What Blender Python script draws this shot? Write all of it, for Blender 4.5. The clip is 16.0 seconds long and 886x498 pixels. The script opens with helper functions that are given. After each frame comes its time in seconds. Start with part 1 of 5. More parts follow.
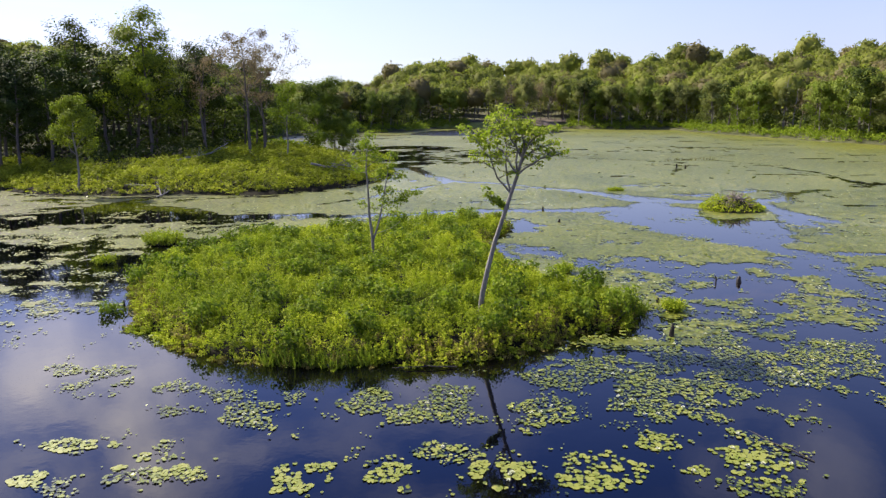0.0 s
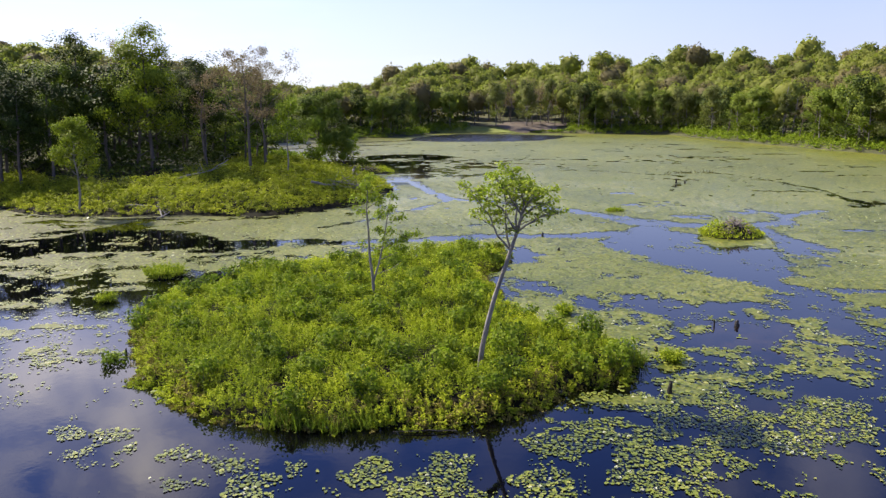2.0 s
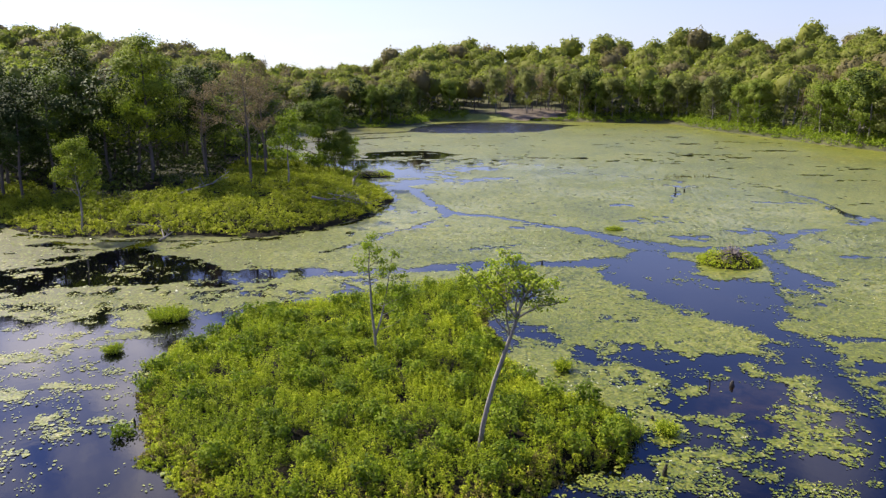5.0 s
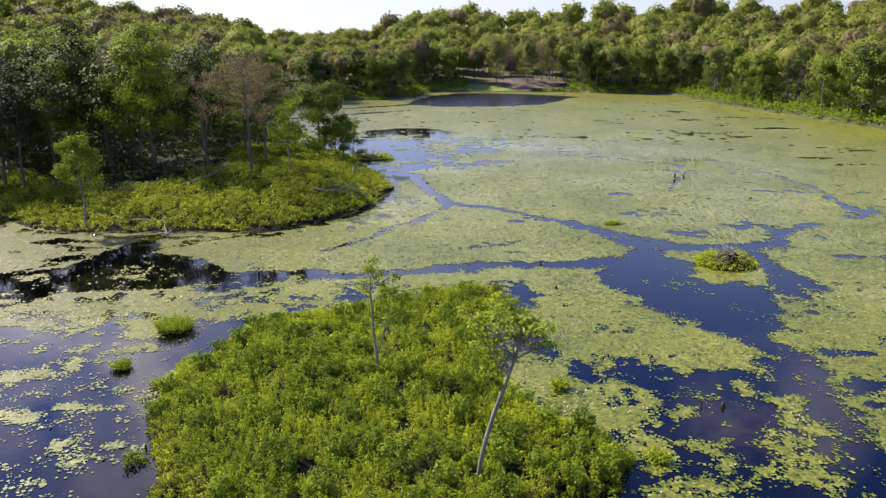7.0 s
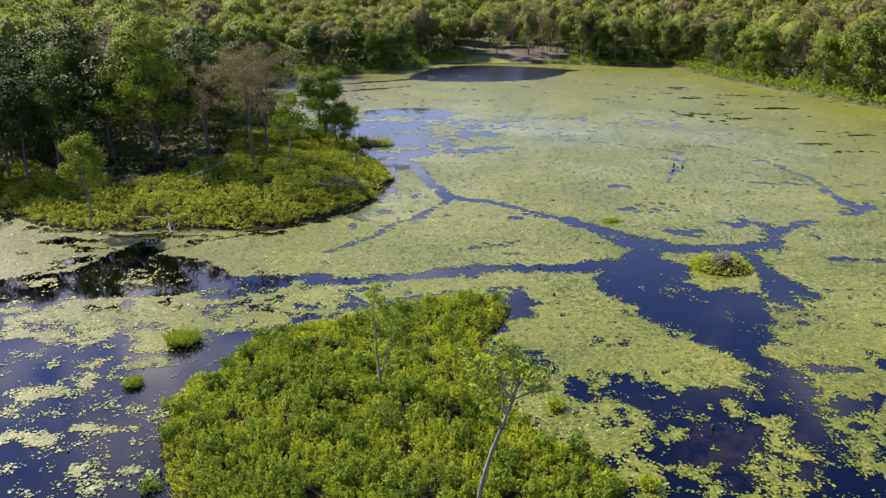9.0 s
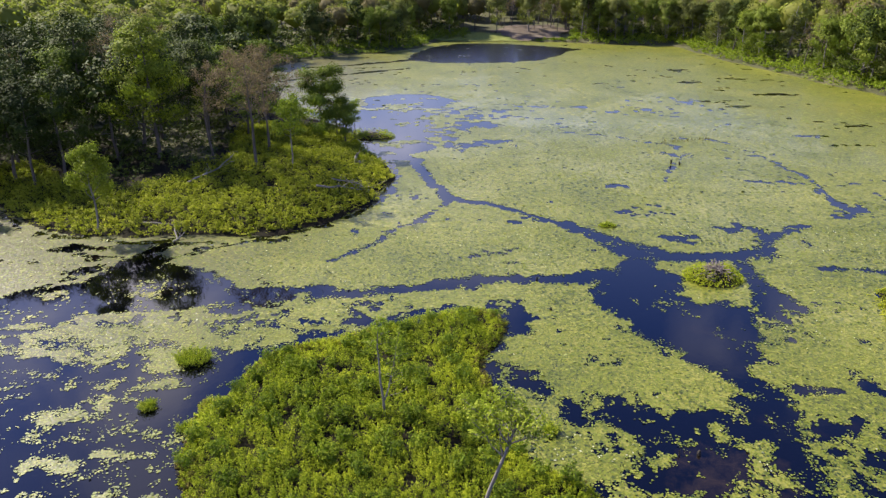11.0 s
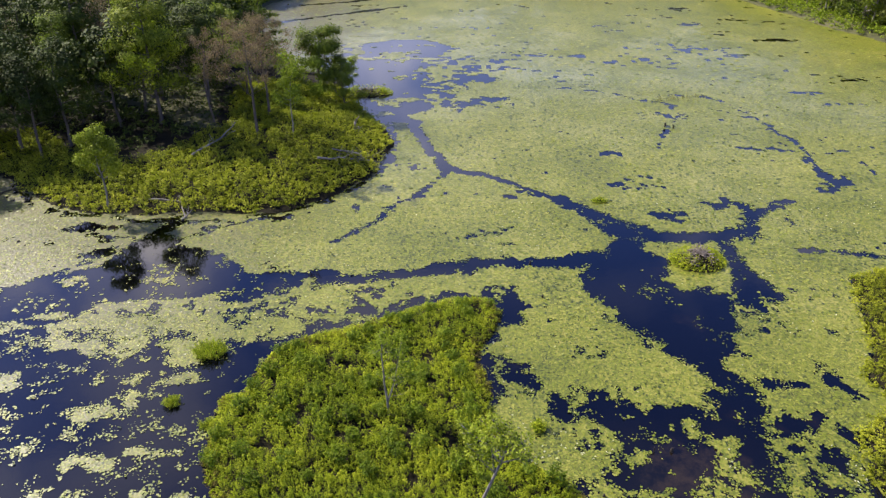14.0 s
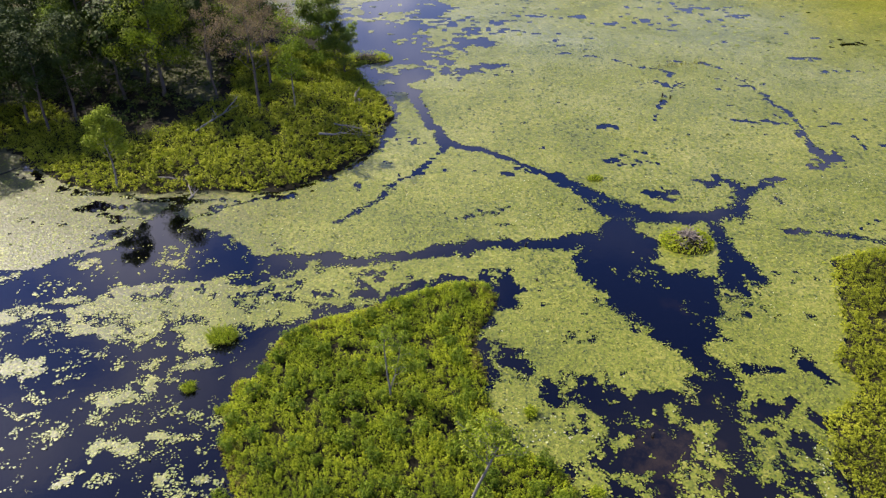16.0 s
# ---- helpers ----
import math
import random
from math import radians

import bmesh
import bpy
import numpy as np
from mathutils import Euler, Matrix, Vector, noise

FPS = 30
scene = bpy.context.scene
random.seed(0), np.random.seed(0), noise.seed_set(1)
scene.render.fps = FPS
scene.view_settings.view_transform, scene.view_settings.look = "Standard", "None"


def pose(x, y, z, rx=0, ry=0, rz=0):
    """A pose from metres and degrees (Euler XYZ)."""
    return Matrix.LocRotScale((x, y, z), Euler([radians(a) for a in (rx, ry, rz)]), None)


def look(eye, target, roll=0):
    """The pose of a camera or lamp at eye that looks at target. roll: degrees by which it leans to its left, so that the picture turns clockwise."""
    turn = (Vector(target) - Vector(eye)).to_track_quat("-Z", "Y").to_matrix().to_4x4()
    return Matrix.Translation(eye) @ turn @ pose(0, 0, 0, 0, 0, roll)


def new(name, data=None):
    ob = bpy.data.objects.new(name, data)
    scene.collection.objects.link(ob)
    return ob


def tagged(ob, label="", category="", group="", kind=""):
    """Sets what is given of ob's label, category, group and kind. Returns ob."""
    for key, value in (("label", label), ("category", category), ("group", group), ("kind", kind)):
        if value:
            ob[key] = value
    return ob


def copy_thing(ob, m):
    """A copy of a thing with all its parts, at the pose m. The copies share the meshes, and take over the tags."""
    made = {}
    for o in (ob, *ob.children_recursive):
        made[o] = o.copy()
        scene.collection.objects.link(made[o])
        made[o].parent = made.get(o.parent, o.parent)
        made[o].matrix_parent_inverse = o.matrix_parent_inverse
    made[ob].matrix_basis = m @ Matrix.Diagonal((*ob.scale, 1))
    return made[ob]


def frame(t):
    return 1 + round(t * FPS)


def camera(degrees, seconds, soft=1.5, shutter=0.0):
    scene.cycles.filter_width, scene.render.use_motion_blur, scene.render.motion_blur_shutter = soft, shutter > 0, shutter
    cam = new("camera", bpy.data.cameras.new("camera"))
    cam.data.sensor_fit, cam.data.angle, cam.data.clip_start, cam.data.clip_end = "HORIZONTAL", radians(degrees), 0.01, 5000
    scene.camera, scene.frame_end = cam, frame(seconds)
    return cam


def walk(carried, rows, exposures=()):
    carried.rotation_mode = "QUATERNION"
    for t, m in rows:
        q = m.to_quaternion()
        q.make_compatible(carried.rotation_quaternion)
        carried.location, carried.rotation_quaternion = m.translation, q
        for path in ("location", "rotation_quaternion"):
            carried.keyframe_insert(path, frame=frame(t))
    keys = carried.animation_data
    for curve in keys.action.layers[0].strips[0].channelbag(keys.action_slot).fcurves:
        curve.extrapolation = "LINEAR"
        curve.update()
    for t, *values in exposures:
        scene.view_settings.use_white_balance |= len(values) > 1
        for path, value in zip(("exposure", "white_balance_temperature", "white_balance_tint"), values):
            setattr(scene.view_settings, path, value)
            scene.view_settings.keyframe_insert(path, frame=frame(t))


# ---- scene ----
cam = camera(63.3, 16.0, soft=1.4)
# seconds, eye x y z, yaw, pitch, roll: a drone that rises straight up and tips down
PATH = [
    (0.0, 0.000, 0.000, 8.000, -0.00, -11.49, 0.16),
    (0.5, 0.005, 0.042, 8.466, 0.00, -11.53, 0.15),
    (1.0, 0.002, 0.098, 8.988, 0.01, -11.54, 0.13),
    (1.5, 0.002, 0.164, 9.541, 0.01, -11.58, 0.10),
    (2.0, 0.001, 0.236, 10.092, 0.01, -11.69, 0.09),
    (2.5, -0.013, 0.299, 10.688, 0.00, -11.86, 0.09),
    (3.0, -0.028, 0.370, 11.354, -0.01, -12.05, 0.07),
    (3.5, -0.057, 0.441, 12.032, -0.02, -12.28, 0.05),
    (4.0, -0.083, 0.511, 12.708, -0.03, -12.55, 0.04),
    (6.5, -0.045, 0.727, 16.365, -0.03, -15.94, 0.07),
    (7.0, -0.066, 0.733, 17.182, -0.03, -16.67, 0.06),
    (7.5, -0.080, 0.729, 17.999, -0.04, -17.42, 0.04),
    (8.0, -0.092, 0.732, 18.826, -0.04, -18.16, 0.03),
    (8.5, -0.113, 0.748, 19.681, -0.04, -18.89, 0.01),
    (9.0, -0.136, 0.761, 20.553, -0.04, -19.63, -0.01),
    (11.5, -0.209, 0.585, 25.509, -0.10, -23.11, 0.02),
    (12.0, -0.240, 0.582, 26.605, -0.14, -24.15, 0.00),
    (12.5, -0.261, 0.557, 27.652, -0.18, -25.31, -0.00),
    (13.0, -0.268, 0.521, 28.691, -0.23, -26.50, -0.03),
    (13.5, -0.274, 0.488, 29.742, -0.27, -27.69, -0.05),
    (14.0, -0.273, 0.438, 30.792, -0.30, -28.88, -0.07),
    (14.5, -0.259, 0.372, 31.855, -0.33, -30.06, -0.06),
    (15.0, -0.240, 0.302, 32.936, -0.33, -31.24, -0.05),
    (15.5, -0.204, 0.241, 34.038, -0.31, -32.42, -0.04),
    (16.0, -0.153, 0.188, 35.147, -0.27, -33.60, -0.04),
]
walk(cam, [(t, pose(x, y, z, 90 + pitch, roll, yaw)) for t, x, y, z, yaw, pitch, roll in PATH])

# ---- light ----
scene.view_settings.exposure = 1.18
SUN_AZ, SUN_EL = radians(-54), radians(42)      # clockwise from +y; the sun stands ahead and to the left
sun_way = Vector((math.sin(SUN_AZ) * math.cos(SUN_EL), math.cos(SUN_AZ) * math.cos(SUN_EL), math.sin(SUN_EL)))
sun = new("sun", bpy.data.lights.new("sun", "SUN"))
sun.data.energy, sun.data.angle, sun.data.color = 5.0, radians(0.6), (1.0, 0.91, 0.76)
sun.matrix_world = look(sun_way * 300, (0, 0, 0))
world = bpy.data.worlds.new("sky")
scene.world = world
world.use_nodes = True
wn, wl = world.node_tree.nodes, world.node_tree.links
wn.clear()
sky = wn.new("ShaderNodeTexSky")
sky.sky_type, sky.sun_disc = "NISHITA", False
sky.sun_elevation, sky.sun_rotation = SUN_EL, SUN_AZ
sky.air_density, sky.dust_density, sky.ozone_density, sky.altitude = 1.0, 0.6, 3.2, 100
coord, split = wn.new("ShaderNodeTexCoord"), wn.new("ShaderNodeSeparateXYZ")
lift, flat = wn.new("ShaderNodeMath"), wn.new("ShaderNodeVectorMath")
lift.operation, lift.inputs[1].default_value = "ADD", 0.12
flat.operation = "DIVIDE"
join = wn.new("ShaderNodeCombineXYZ")
cloud, ramp = wn.new("ShaderNodeTexNoise"), wn.new("ShaderNodeValToRGB")
cloud.inputs["Scale"].default_value, cloud.inputs["Detail"].default_value = 1.7, 6.0
ramp.color_ramp.elements[0].position, ramp.color_ramp.elements[1].position = 0.50, 0.68
ramp.color_ramp.elements[1].color = (0.9, 0.9, 0.9, 1)
mix, back, wout = wn.new("ShaderNodeMix"), wn.new("ShaderNodeBackground"), wn.new("ShaderNodeOutputWorld")
mix.data_type = "RGBA"
mix.inputs["B"].default_value = (19.0, 17.5, 18.0, 1)
wl.new(coord.outputs["Generated"], split.inputs[0])
wl.new(split.outputs["Z"], lift.inputs[0])
for axis in "XYZ":
    wl.new(lift.outputs[0], join.inputs[axis])
wl.new(coord.outputs["Generated"], flat.inputs[0])
wl.new(join.outputs[0], flat.inputs[1])
wl.new(flat.outputs[0], cloud.inputs["Vector"])
wl.new(cloud.outputs[0], ramp.inputs[0])
high, thin = wn.new("ShaderNodeMapRange"), wn.new("ShaderNodeMath")
high.inputs["From Min"].default_value, high.inputs["From Max"].default_value = 0.20, 0.45
high.inputs["To Min"].default_value = 0.02
thin.operation = "MULTIPLY"
wl.new(split.outputs["Z"], high.inputs["Value"])
wl.new(high.outputs[0], thin.inputs[0])
side, lay = wn.new("ShaderNodeMapRange"), wn.new("ShaderNodeMath")
side.inputs["From Min"].default_value, side.inputs["From Max"].default_value = 0.15, -0.45
side.inputs["To Min"].default_value, side.inputs["To Max"].default_value = 0.12, 1.0
lay.operation = "MULTIPLY"
wl.new(split.outputs["X"], side.inputs["Value"])
wl.new(side.outputs[0], lay.inputs[0])
wl.new(ramp.outputs[0], lay.inputs[1])
wl.new(lay.outputs[0], thin.inputs[1])
# single clouds that the water mirrors: azimuth, elevation, half width in degrees, density
total = thin.outputs[0]
puff, fray = wn.new("ShaderNodeTexNoise"), wn.new("ShaderNodeMapRange")
puff.inputs["Scale"].default_value, puff.inputs["Detail"].default_value = 7.0, 6.0
wl.new(coord.outputs["Generated"], puff.inputs["Vector"])
wl.new(puff.outputs[0], fray.inputs["Value"])
fray.inputs["From Min"].default_value, fray.inputs["From Max"].default_value = 0.38, 0.62
for az, el, wide, dense in ((-28, 24, 11, 0.95), (-5, 18, 9, 0.35), (27, 27, 7, 0.30), (-30, 38, 10, 0.30), (-30, 53, 10, 0.10)):
    az, el = radians(az), radians(el)
    near, edge, body, add = (wn.new("ShaderNodeVectorMath"), wn.new("ShaderNodeMapRange"), wn.new("ShaderNodeMath"), wn.new("ShaderNodeMath"))
    near.operation, body.operation, add.operation = "DOT_PRODUCT", "MULTIPLY", "MAXIMUM"
    near.inputs[1].default_value = (math.sin(az) * math.cos(el), math.cos(az) * math.cos(el), math.sin(el))
    edge.inputs["From Min"].default_value, edge.inputs["From Max"].default_value = math.cos(radians(wide)), math.cos(radians(wide * 0.35))
    edge.inputs["To Max"].default_value = dense
    wl.new(coord.outputs["Generated"], near.inputs[0])
    wl.new(near.outputs["Value"], edge.inputs["Value"])
    wl.new(edge.outputs[0], body.inputs[0])
    wl.new(fray.outputs[0], body.inputs[1])
    wl.new(total, add.inputs[0])
    wl.new(body.outputs[0], add.inputs[1])
    total = add.outputs[0]
wl.new(total, mix.inputs["Factor"])
air = wn.new("ShaderNodeMix")
air.data_type, air.blend_type = "RGBA", "MULTIPLY"
air.inputs["Factor"].default_value, air.inputs["B"].default_value = 1.0, (0.63, 0.78, 1.55, 1)
wl.new(sky.outputs[0], air.inputs["A"])
haze, veil = wn.new("ShaderNodeMapRange"), wn.new("ShaderNodeMix")
haze.inputs["From Min"].default_value, haze.inputs["From Max"].default_value = 0.0, 0.46
haze.inputs["To Min"].default_value, haze.inputs["To Max"].default_value = 0.85, 0.0
veil.data_type = "RGBA"
glow, warm = wn.new("ShaderNodeMapRange"), wn.new("ShaderNodeMix")
glow.inputs["From Min"].default_value, glow.inputs["From Max"].default_value = -0.35, 0.45
warm.data_type = "RGBA"
warm.inputs["A"].default_value, warm.inputs["B"].default_value = (6.2, 6.2, 5.9, 1), (4.15, 4.25, 4.55, 1)
wl.new(split.outputs["X"], glow.inputs["Value"])
wl.new(glow.outputs[0], warm.inputs["Factor"])
wl.new(warm.outputs["Result"], veil.inputs["B"])
wl.new(split.outputs["Z"], haze.inputs["Value"])
wl.new(haze.outputs[0], veil.inputs["Factor"])
wl.new(air.outputs["Result"], veil.inputs["A"])
wl.new(veil.outputs["Result"], mix.inputs["A"])
wl.new(mix.outputs["Result"], back.inputs[0])
back.inputs[1].default_value = 0.080
wl.new(back.outputs[0], wout.inputs[0])


# ---- materials ----
def node_material(name):
    m = bpy.data.materials.new(name)
    m.use_nodes = True
    m.node_tree.nodes.clear()
    return m, m.node_tree.nodes, m.node_tree.links


def ramp_node(nodes, stops):
    r = nodes.new("ShaderNodeValToRGB")
    e = r.color_ramp.elements
    while len(e) < len(stops):
        e.new(0.5)
    for k, (at, c) in enumerate(stops):
        e[k].position, e[k].color = at, (*c, 1)
    return r


def maths(nodes, links, op, a, b):
    n = nodes.new("ShaderNodeMath")
    n.operation = op
    for k, v in enumerate((a, b)):
        if isinstance(v, (int, float)):
            n.inputs[k].default_value = v
        else:
            links.new(v, n.inputs[k])
    return n.outputs[0]


def noise_out(nodes, links, vec, scale, detail=4.0, rough=0.6):
    n = nodes.new("ShaderNodeTexNoise")
    n.inputs["Scale"].default_value, n.inputs["Detail"].default_value, n.inputs["Roughness"].default_value = scale, detail, rough
    if vec is not None:
        links.new(vec, n.inputs["Vector"])
    return n.outputs[0]


def leaf_material(name, dark, mid, light, through_part=0.35, rough=0.7, spec=0.12, own=0.45, shift=0.35, plant=0.25, coat=0.0):
    """Leaves: colour varies leaf by leaf, by the tint attribute and from plant to plant."""
    m, n, l = node_material(name)
    geo, tint, info = n.new("ShaderNodeNewGeometry"), n.new("ShaderNodeAttribute"), n.new("ShaderNodeObjectInfo")
    tint.attribute_name = "tint"
    v = maths(n, l, "MULTIPLY", geo.outputs["Random Per Island"], own)
    v = maths(n, l, "ADD", v, maths(n, l, "MULTIPLY", tint.outputs["Fac"], shift))
    v = maths(n, l, "ADD", v, maths(n, l, "MULTIPLY", info.outputs["Random"], plant))
    r = ramp_node(n, [(0.0, dark), (0.5, mid), (1.0, light)])
    l.new(v, r.inputs[0])
    p, t, mx, o = n.new("ShaderNodeBsdfPrincipled"), n.new("ShaderNodeBsdfTranslucent"), n.new("ShaderNodeMixShader"), n.new("ShaderNodeOutputMaterial")
    p.inputs["Roughness"].default_value = rough
    p.inputs["Specular IOR Level"].default_value = spec
    p.inputs["Coat Weight"].default_value, p.inputs["Coat Roughness"].default_value = coat, 0.50
    l.new(r.outputs[0], p.inputs["Base Color"])
    sap = n.new("ShaderNodeMix")
    sap.data_type, sap.blend_type = "RGBA", "MULTIPLY"
    sap.inputs["Factor"].default_value, sap.inputs["B"].default_value = 1.0, (0.84, 1.0, 0.6, 1)
    l.new(r.outputs[0], sap.inputs["A"])
    l.new(sap.outputs["Result"], t.inputs["Color"])
    mx.inputs[0].default_value = through_part
    l.new(p.outputs[0], mx.inputs[1])
    l.new(t.outputs[0], mx.inputs[2])
    l.new(mx.outputs[0], o.inputs[0])
    return m


def surface_material(name, stops, scale=1.0, fine=12.0, rough=0.8, bump=0.3, stretch=(1, 1, 1), spec=0.3, weight=0.6):
    """Earth, bark, wood: two scales of noise drive the colour, the fine one also the relief."""
    m, n, l = node_material(name)
    tc, mp = n.new("ShaderNodeTexCoord"), n.new("ShaderNodeMapping")
    mp.inputs["Scale"].default_value = stretch
    l.new(tc.outputs["Object"], mp.inputs[0])
    a, b = noise_out(n, l, mp.outputs[0], scale), noise_out(n, l, mp.outputs[0], fine, 6.0, 0.7)
    v = maths(n, l, "ADD", maths(n, l, "MULTIPLY", a, weight), maths(n, l, "MULTIPLY", b, 1 - weight))
    r = ramp_node(n, stops)
    l.new(v, r.inputs[0])
    p, o, bp = n.new("ShaderNodeBsdfPrincipled"), n.new("ShaderNodeOutputMaterial"), n.new("ShaderNodeBump")
    bp.inputs["Strength"].default_value, bp.inputs["Distance"].default_value = bump, 0.05
    l.new(b, bp.inputs["Height"])
    l.new(bp.outputs[0], p.inputs["Normal"])
    p.inputs["Roughness"].default_value, p.inputs["Specular IOR Level"].default_value = rough, spec
    l.new(r.outputs[0], p.inputs["Base Color"])
    l.new(p.outputs[0], o.inputs[0])
    return m


def water_material():
    m, n, l = node_material("pond_water")
    tc = n.new("ShaderNodeTexCoord")
    murk = ramp_node(n, [(0.35, (0.0006, 0.0007, 0.0018)), (0.6, (0.0010, 0.0009, 0.0015)), (0.74, (0.007, 0.0045, 0.003))])
    l.new(noise_out(n, l, tc.outputs["Object"], 0.14), murk.inputs[0])
    p, o, bp = n.new("ShaderNodeBsdfPrincipled"), n.new("ShaderNodeOutputMaterial"), n.new("ShaderNodeBump")
    bp.inputs["Distance"].default_value = 0.03
    where, calm = n.new("ShaderNodeSeparateXYZ"), n.new("ShaderNodeMapRange")
    l.new(tc.outputs["Object"], where.inputs[0])
    l.new(where.outputs["Y"], calm.inputs["Value"])
    calm.inputs["From Min"].default_value, calm.inputs["From Max"].default_value = 135, 190
    calm.inputs["To Min"].default_value, calm.inputs["To Max"].default_value = 0.08, 0.9
    l.new(calm.outputs[0], bp.inputs["Strength"])
    l.new(noise_out(n, l, tc.outputs["Object"], 1.6, 3.0), bp.inputs["Height"])
    l.new(bp.outputs[0], p.inputs["Normal"])
    # brown weed under the surface of the shallow pool east of the island
    bed, reach, weed, veil = n.new("ShaderNodeVectorMath"), n.new("ShaderNodeMapRange"), n.new("ShaderNodeMapRange"), n.new("ShaderNodeMix")
    bed.operation, bed.inputs[1].default_value = "DISTANCE", (14.5, 29.5, 0.0)
    l.new(tc.outputs["Object"], bed.inputs[0])
    l.new(bed.outputs["Value"], reach.inputs["Value"])
    reach.inputs["From Min"].default_value, reach.inputs["From Max"].default_value = 6.5, 2.5
    l.new(maths(n, l, "MULTIPLY", noise_out(n, l, tc.outputs["Object"], 0.7, 6.0, 0.7), reach.outputs[0]), weed.inputs["Value"])
    weed.inputs["From Min"].default_value, weed.inputs["From Max"].default_value = 0.40, 0.62
    veil.data_type = "RGBA"
    veil.inputs["B"].default_value = (0.015, 0.010, 0.006, 1)
    l.new(weed.outputs[0], veil.inputs["Factor"])
    l.new(murk.outputs[0], veil.inputs["A"])
    l.new(veil.outputs["Result"], p.inputs["Base Color"])
    p.inputs["IOR"].default_value = 1.34
    blur = n.new("ShaderNodeMapRange")
    l.new(where.outputs["Y"], blur.inputs["Value"])
    blur.inputs["From Min"].default_value, blur.inputs["From Max"].default_value = 130, 185
    blur.inputs["To Min"].default_value, blur.inputs["To Max"].default_value = 0.03, 0.26
    l.new(blur.outputs[0], p.inputs["Roughness"])
    p.inputs["Specular IOR Level"].default_value = 0.60
    l.new(p.outputs[0], o.inputs[0])
    return m


def mat_material():
    """The closed carpet of floating leaves and algae: small leaf-like cells over broad drifts of colour."""
    m, n, l = node_material("floating_carpet")
    tc = n.new("ShaderNodeTexCoord")
    vor = n.new("ShaderNodeTexVoronoi")
    vor.inputs["Scale"].default_value = 5.5
    l.new(tc.outputs["Object"], vor.inputs["Vector"])
    cell = n.new("ShaderNodeSeparateXYZ")
    l.new(vor.outputs["Color"], cell.inputs[0])
    v = maths(n, l, "MULTIPLY", cell.outputs["X"], 0.42)
    v = maths(n, l, "ADD", v, maths(n, l, "MULTIPLY", noise_out(n, l, tc.outputs["Object"], 0.10, 5.0), 0.75))
    v = maths(n, l, "ADD", v, maths(n, l, "MULTIPLY", noise_out(n, l, tc.outputs["Object"], 1.3, 5.0), 0.35))
    r = ramp_node(n, [(0.35, (0.017, 0.020, 0.004)), (0.56, (0.076, 0.087, 0.009)), (0.80, (0.127, 0.136, 0.013)), (1.05, (0.205, 0.194, 0.035))])
    l.new(v, r.inputs[0])
    p, o, bp = n.new("ShaderNodeBsdfPrincipled"), n.new("ShaderNodeOutputMaterial"), n.new("ShaderNodeBump")
    bp.inputs["Strength"].default_value, bp.inputs["Distance"].default_value = 0.5, 0.04
    l.new(vor.outputs["Distance"], bp.inputs["Height"])
    l.new(bp.outputs[0], p.inputs["Normal"])
    # western carpet browner and greyer: its own tone plus sheen put into the colour
    place, west, brown_sheen = n.new("ShaderNodeSeparateXYZ"), n.new("ShaderNodeMapRange"), n.new("ShaderNodeMix")
    l.new(tc.outputs["Object"], place.inputs[0])
    l.new(maths(n, l, "ADD", place.outputs["X"], maths(n, l, "MULTIPLY", noise_out(n, l, tc.outputs["Object"], 0.2), 22)), west.inputs["Value"])
    west.inputs["From Min"].default_value, west.inputs["From Max"].default_value = 2, -16
    west.inputs["To Max"].default_value = 0.75
    brown_sheen.data_type = "RGBA"
    brown_sheen.inputs["B"].default_value = (0.066, 0.058, 0.026, 1)
    l.new(west.outputs[0], brown_sheen.inputs["Factor"])
    l.new(r.outputs[0], brown_sheen.inputs["A"])
    l.new(brown_sheen.outputs["Result"], p.inputs["Base Color"])
    p.inputs["Roughness"].default_value, p.inputs["Specular IOR Level"].default_value = 0.46, 0.32
    # wet film: drifts of it all over, most round the inlet and in a band across the pond
    band, wet = n.new("ShaderNodeMapRange"), n.new("ShaderNodeMapRange")
    l.new(maths(n, l, "ABSOLUTE", maths(n, l, "SUBTRACT", place.outputs["Y"], 116.0), 0.0), band.inputs["Value"])
    band.inputs["From Min"].default_value, band.inputs["From Max"].default_value = 30.0, 4.0
    band.inputs["To Max"].default_value = 0.11
    l.new(maths(n, l, "ADD", noise_out(n, l, tc.outputs["Object"], 0.05, 5.0), band.outputs[0]), wet.inputs["Value"])
    wet.inputs["From Min"].default_value, wet.inputs["From Max"].default_value = 0.46, 0.76
    wet.inputs["To Min"].default_value, wet.inputs["To Max"].default_value = 0.05, 0.60
    l.new(wet.outputs[0], p.inputs["Coat Weight"])
    p.inputs["Coat Roughness"].default_value, p.inputs["Coat IOR"].default_value = 0.12, 1.36
    l.new(p.outputs[0], o.inputs[0])
    return m


M_WATER, M_CARPET = water_material(), mat_material()
M_PAD = leaf_material("lily_leaf", (0.020, 0.034, 0.006), (0.130, 0.156, 0.010), (0.275, 0.262, 0.052), 0.06, 0.46, 0.30, own=0.50, shift=0.50, plant=0.0, coat=0.10)
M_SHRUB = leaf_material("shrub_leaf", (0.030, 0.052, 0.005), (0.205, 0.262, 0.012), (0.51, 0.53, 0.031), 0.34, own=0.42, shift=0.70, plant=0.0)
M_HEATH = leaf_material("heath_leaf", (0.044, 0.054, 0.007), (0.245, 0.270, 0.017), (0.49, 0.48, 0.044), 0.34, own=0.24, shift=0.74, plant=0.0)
M_BUSH = leaf_material("bush_leaf", (0.04, 0.068, 0.008), (0.14, 0.195, 0.014), (0.28, 0.33, 0.03), 0.40, own=0.6, shift=0.0, plant=0.4)
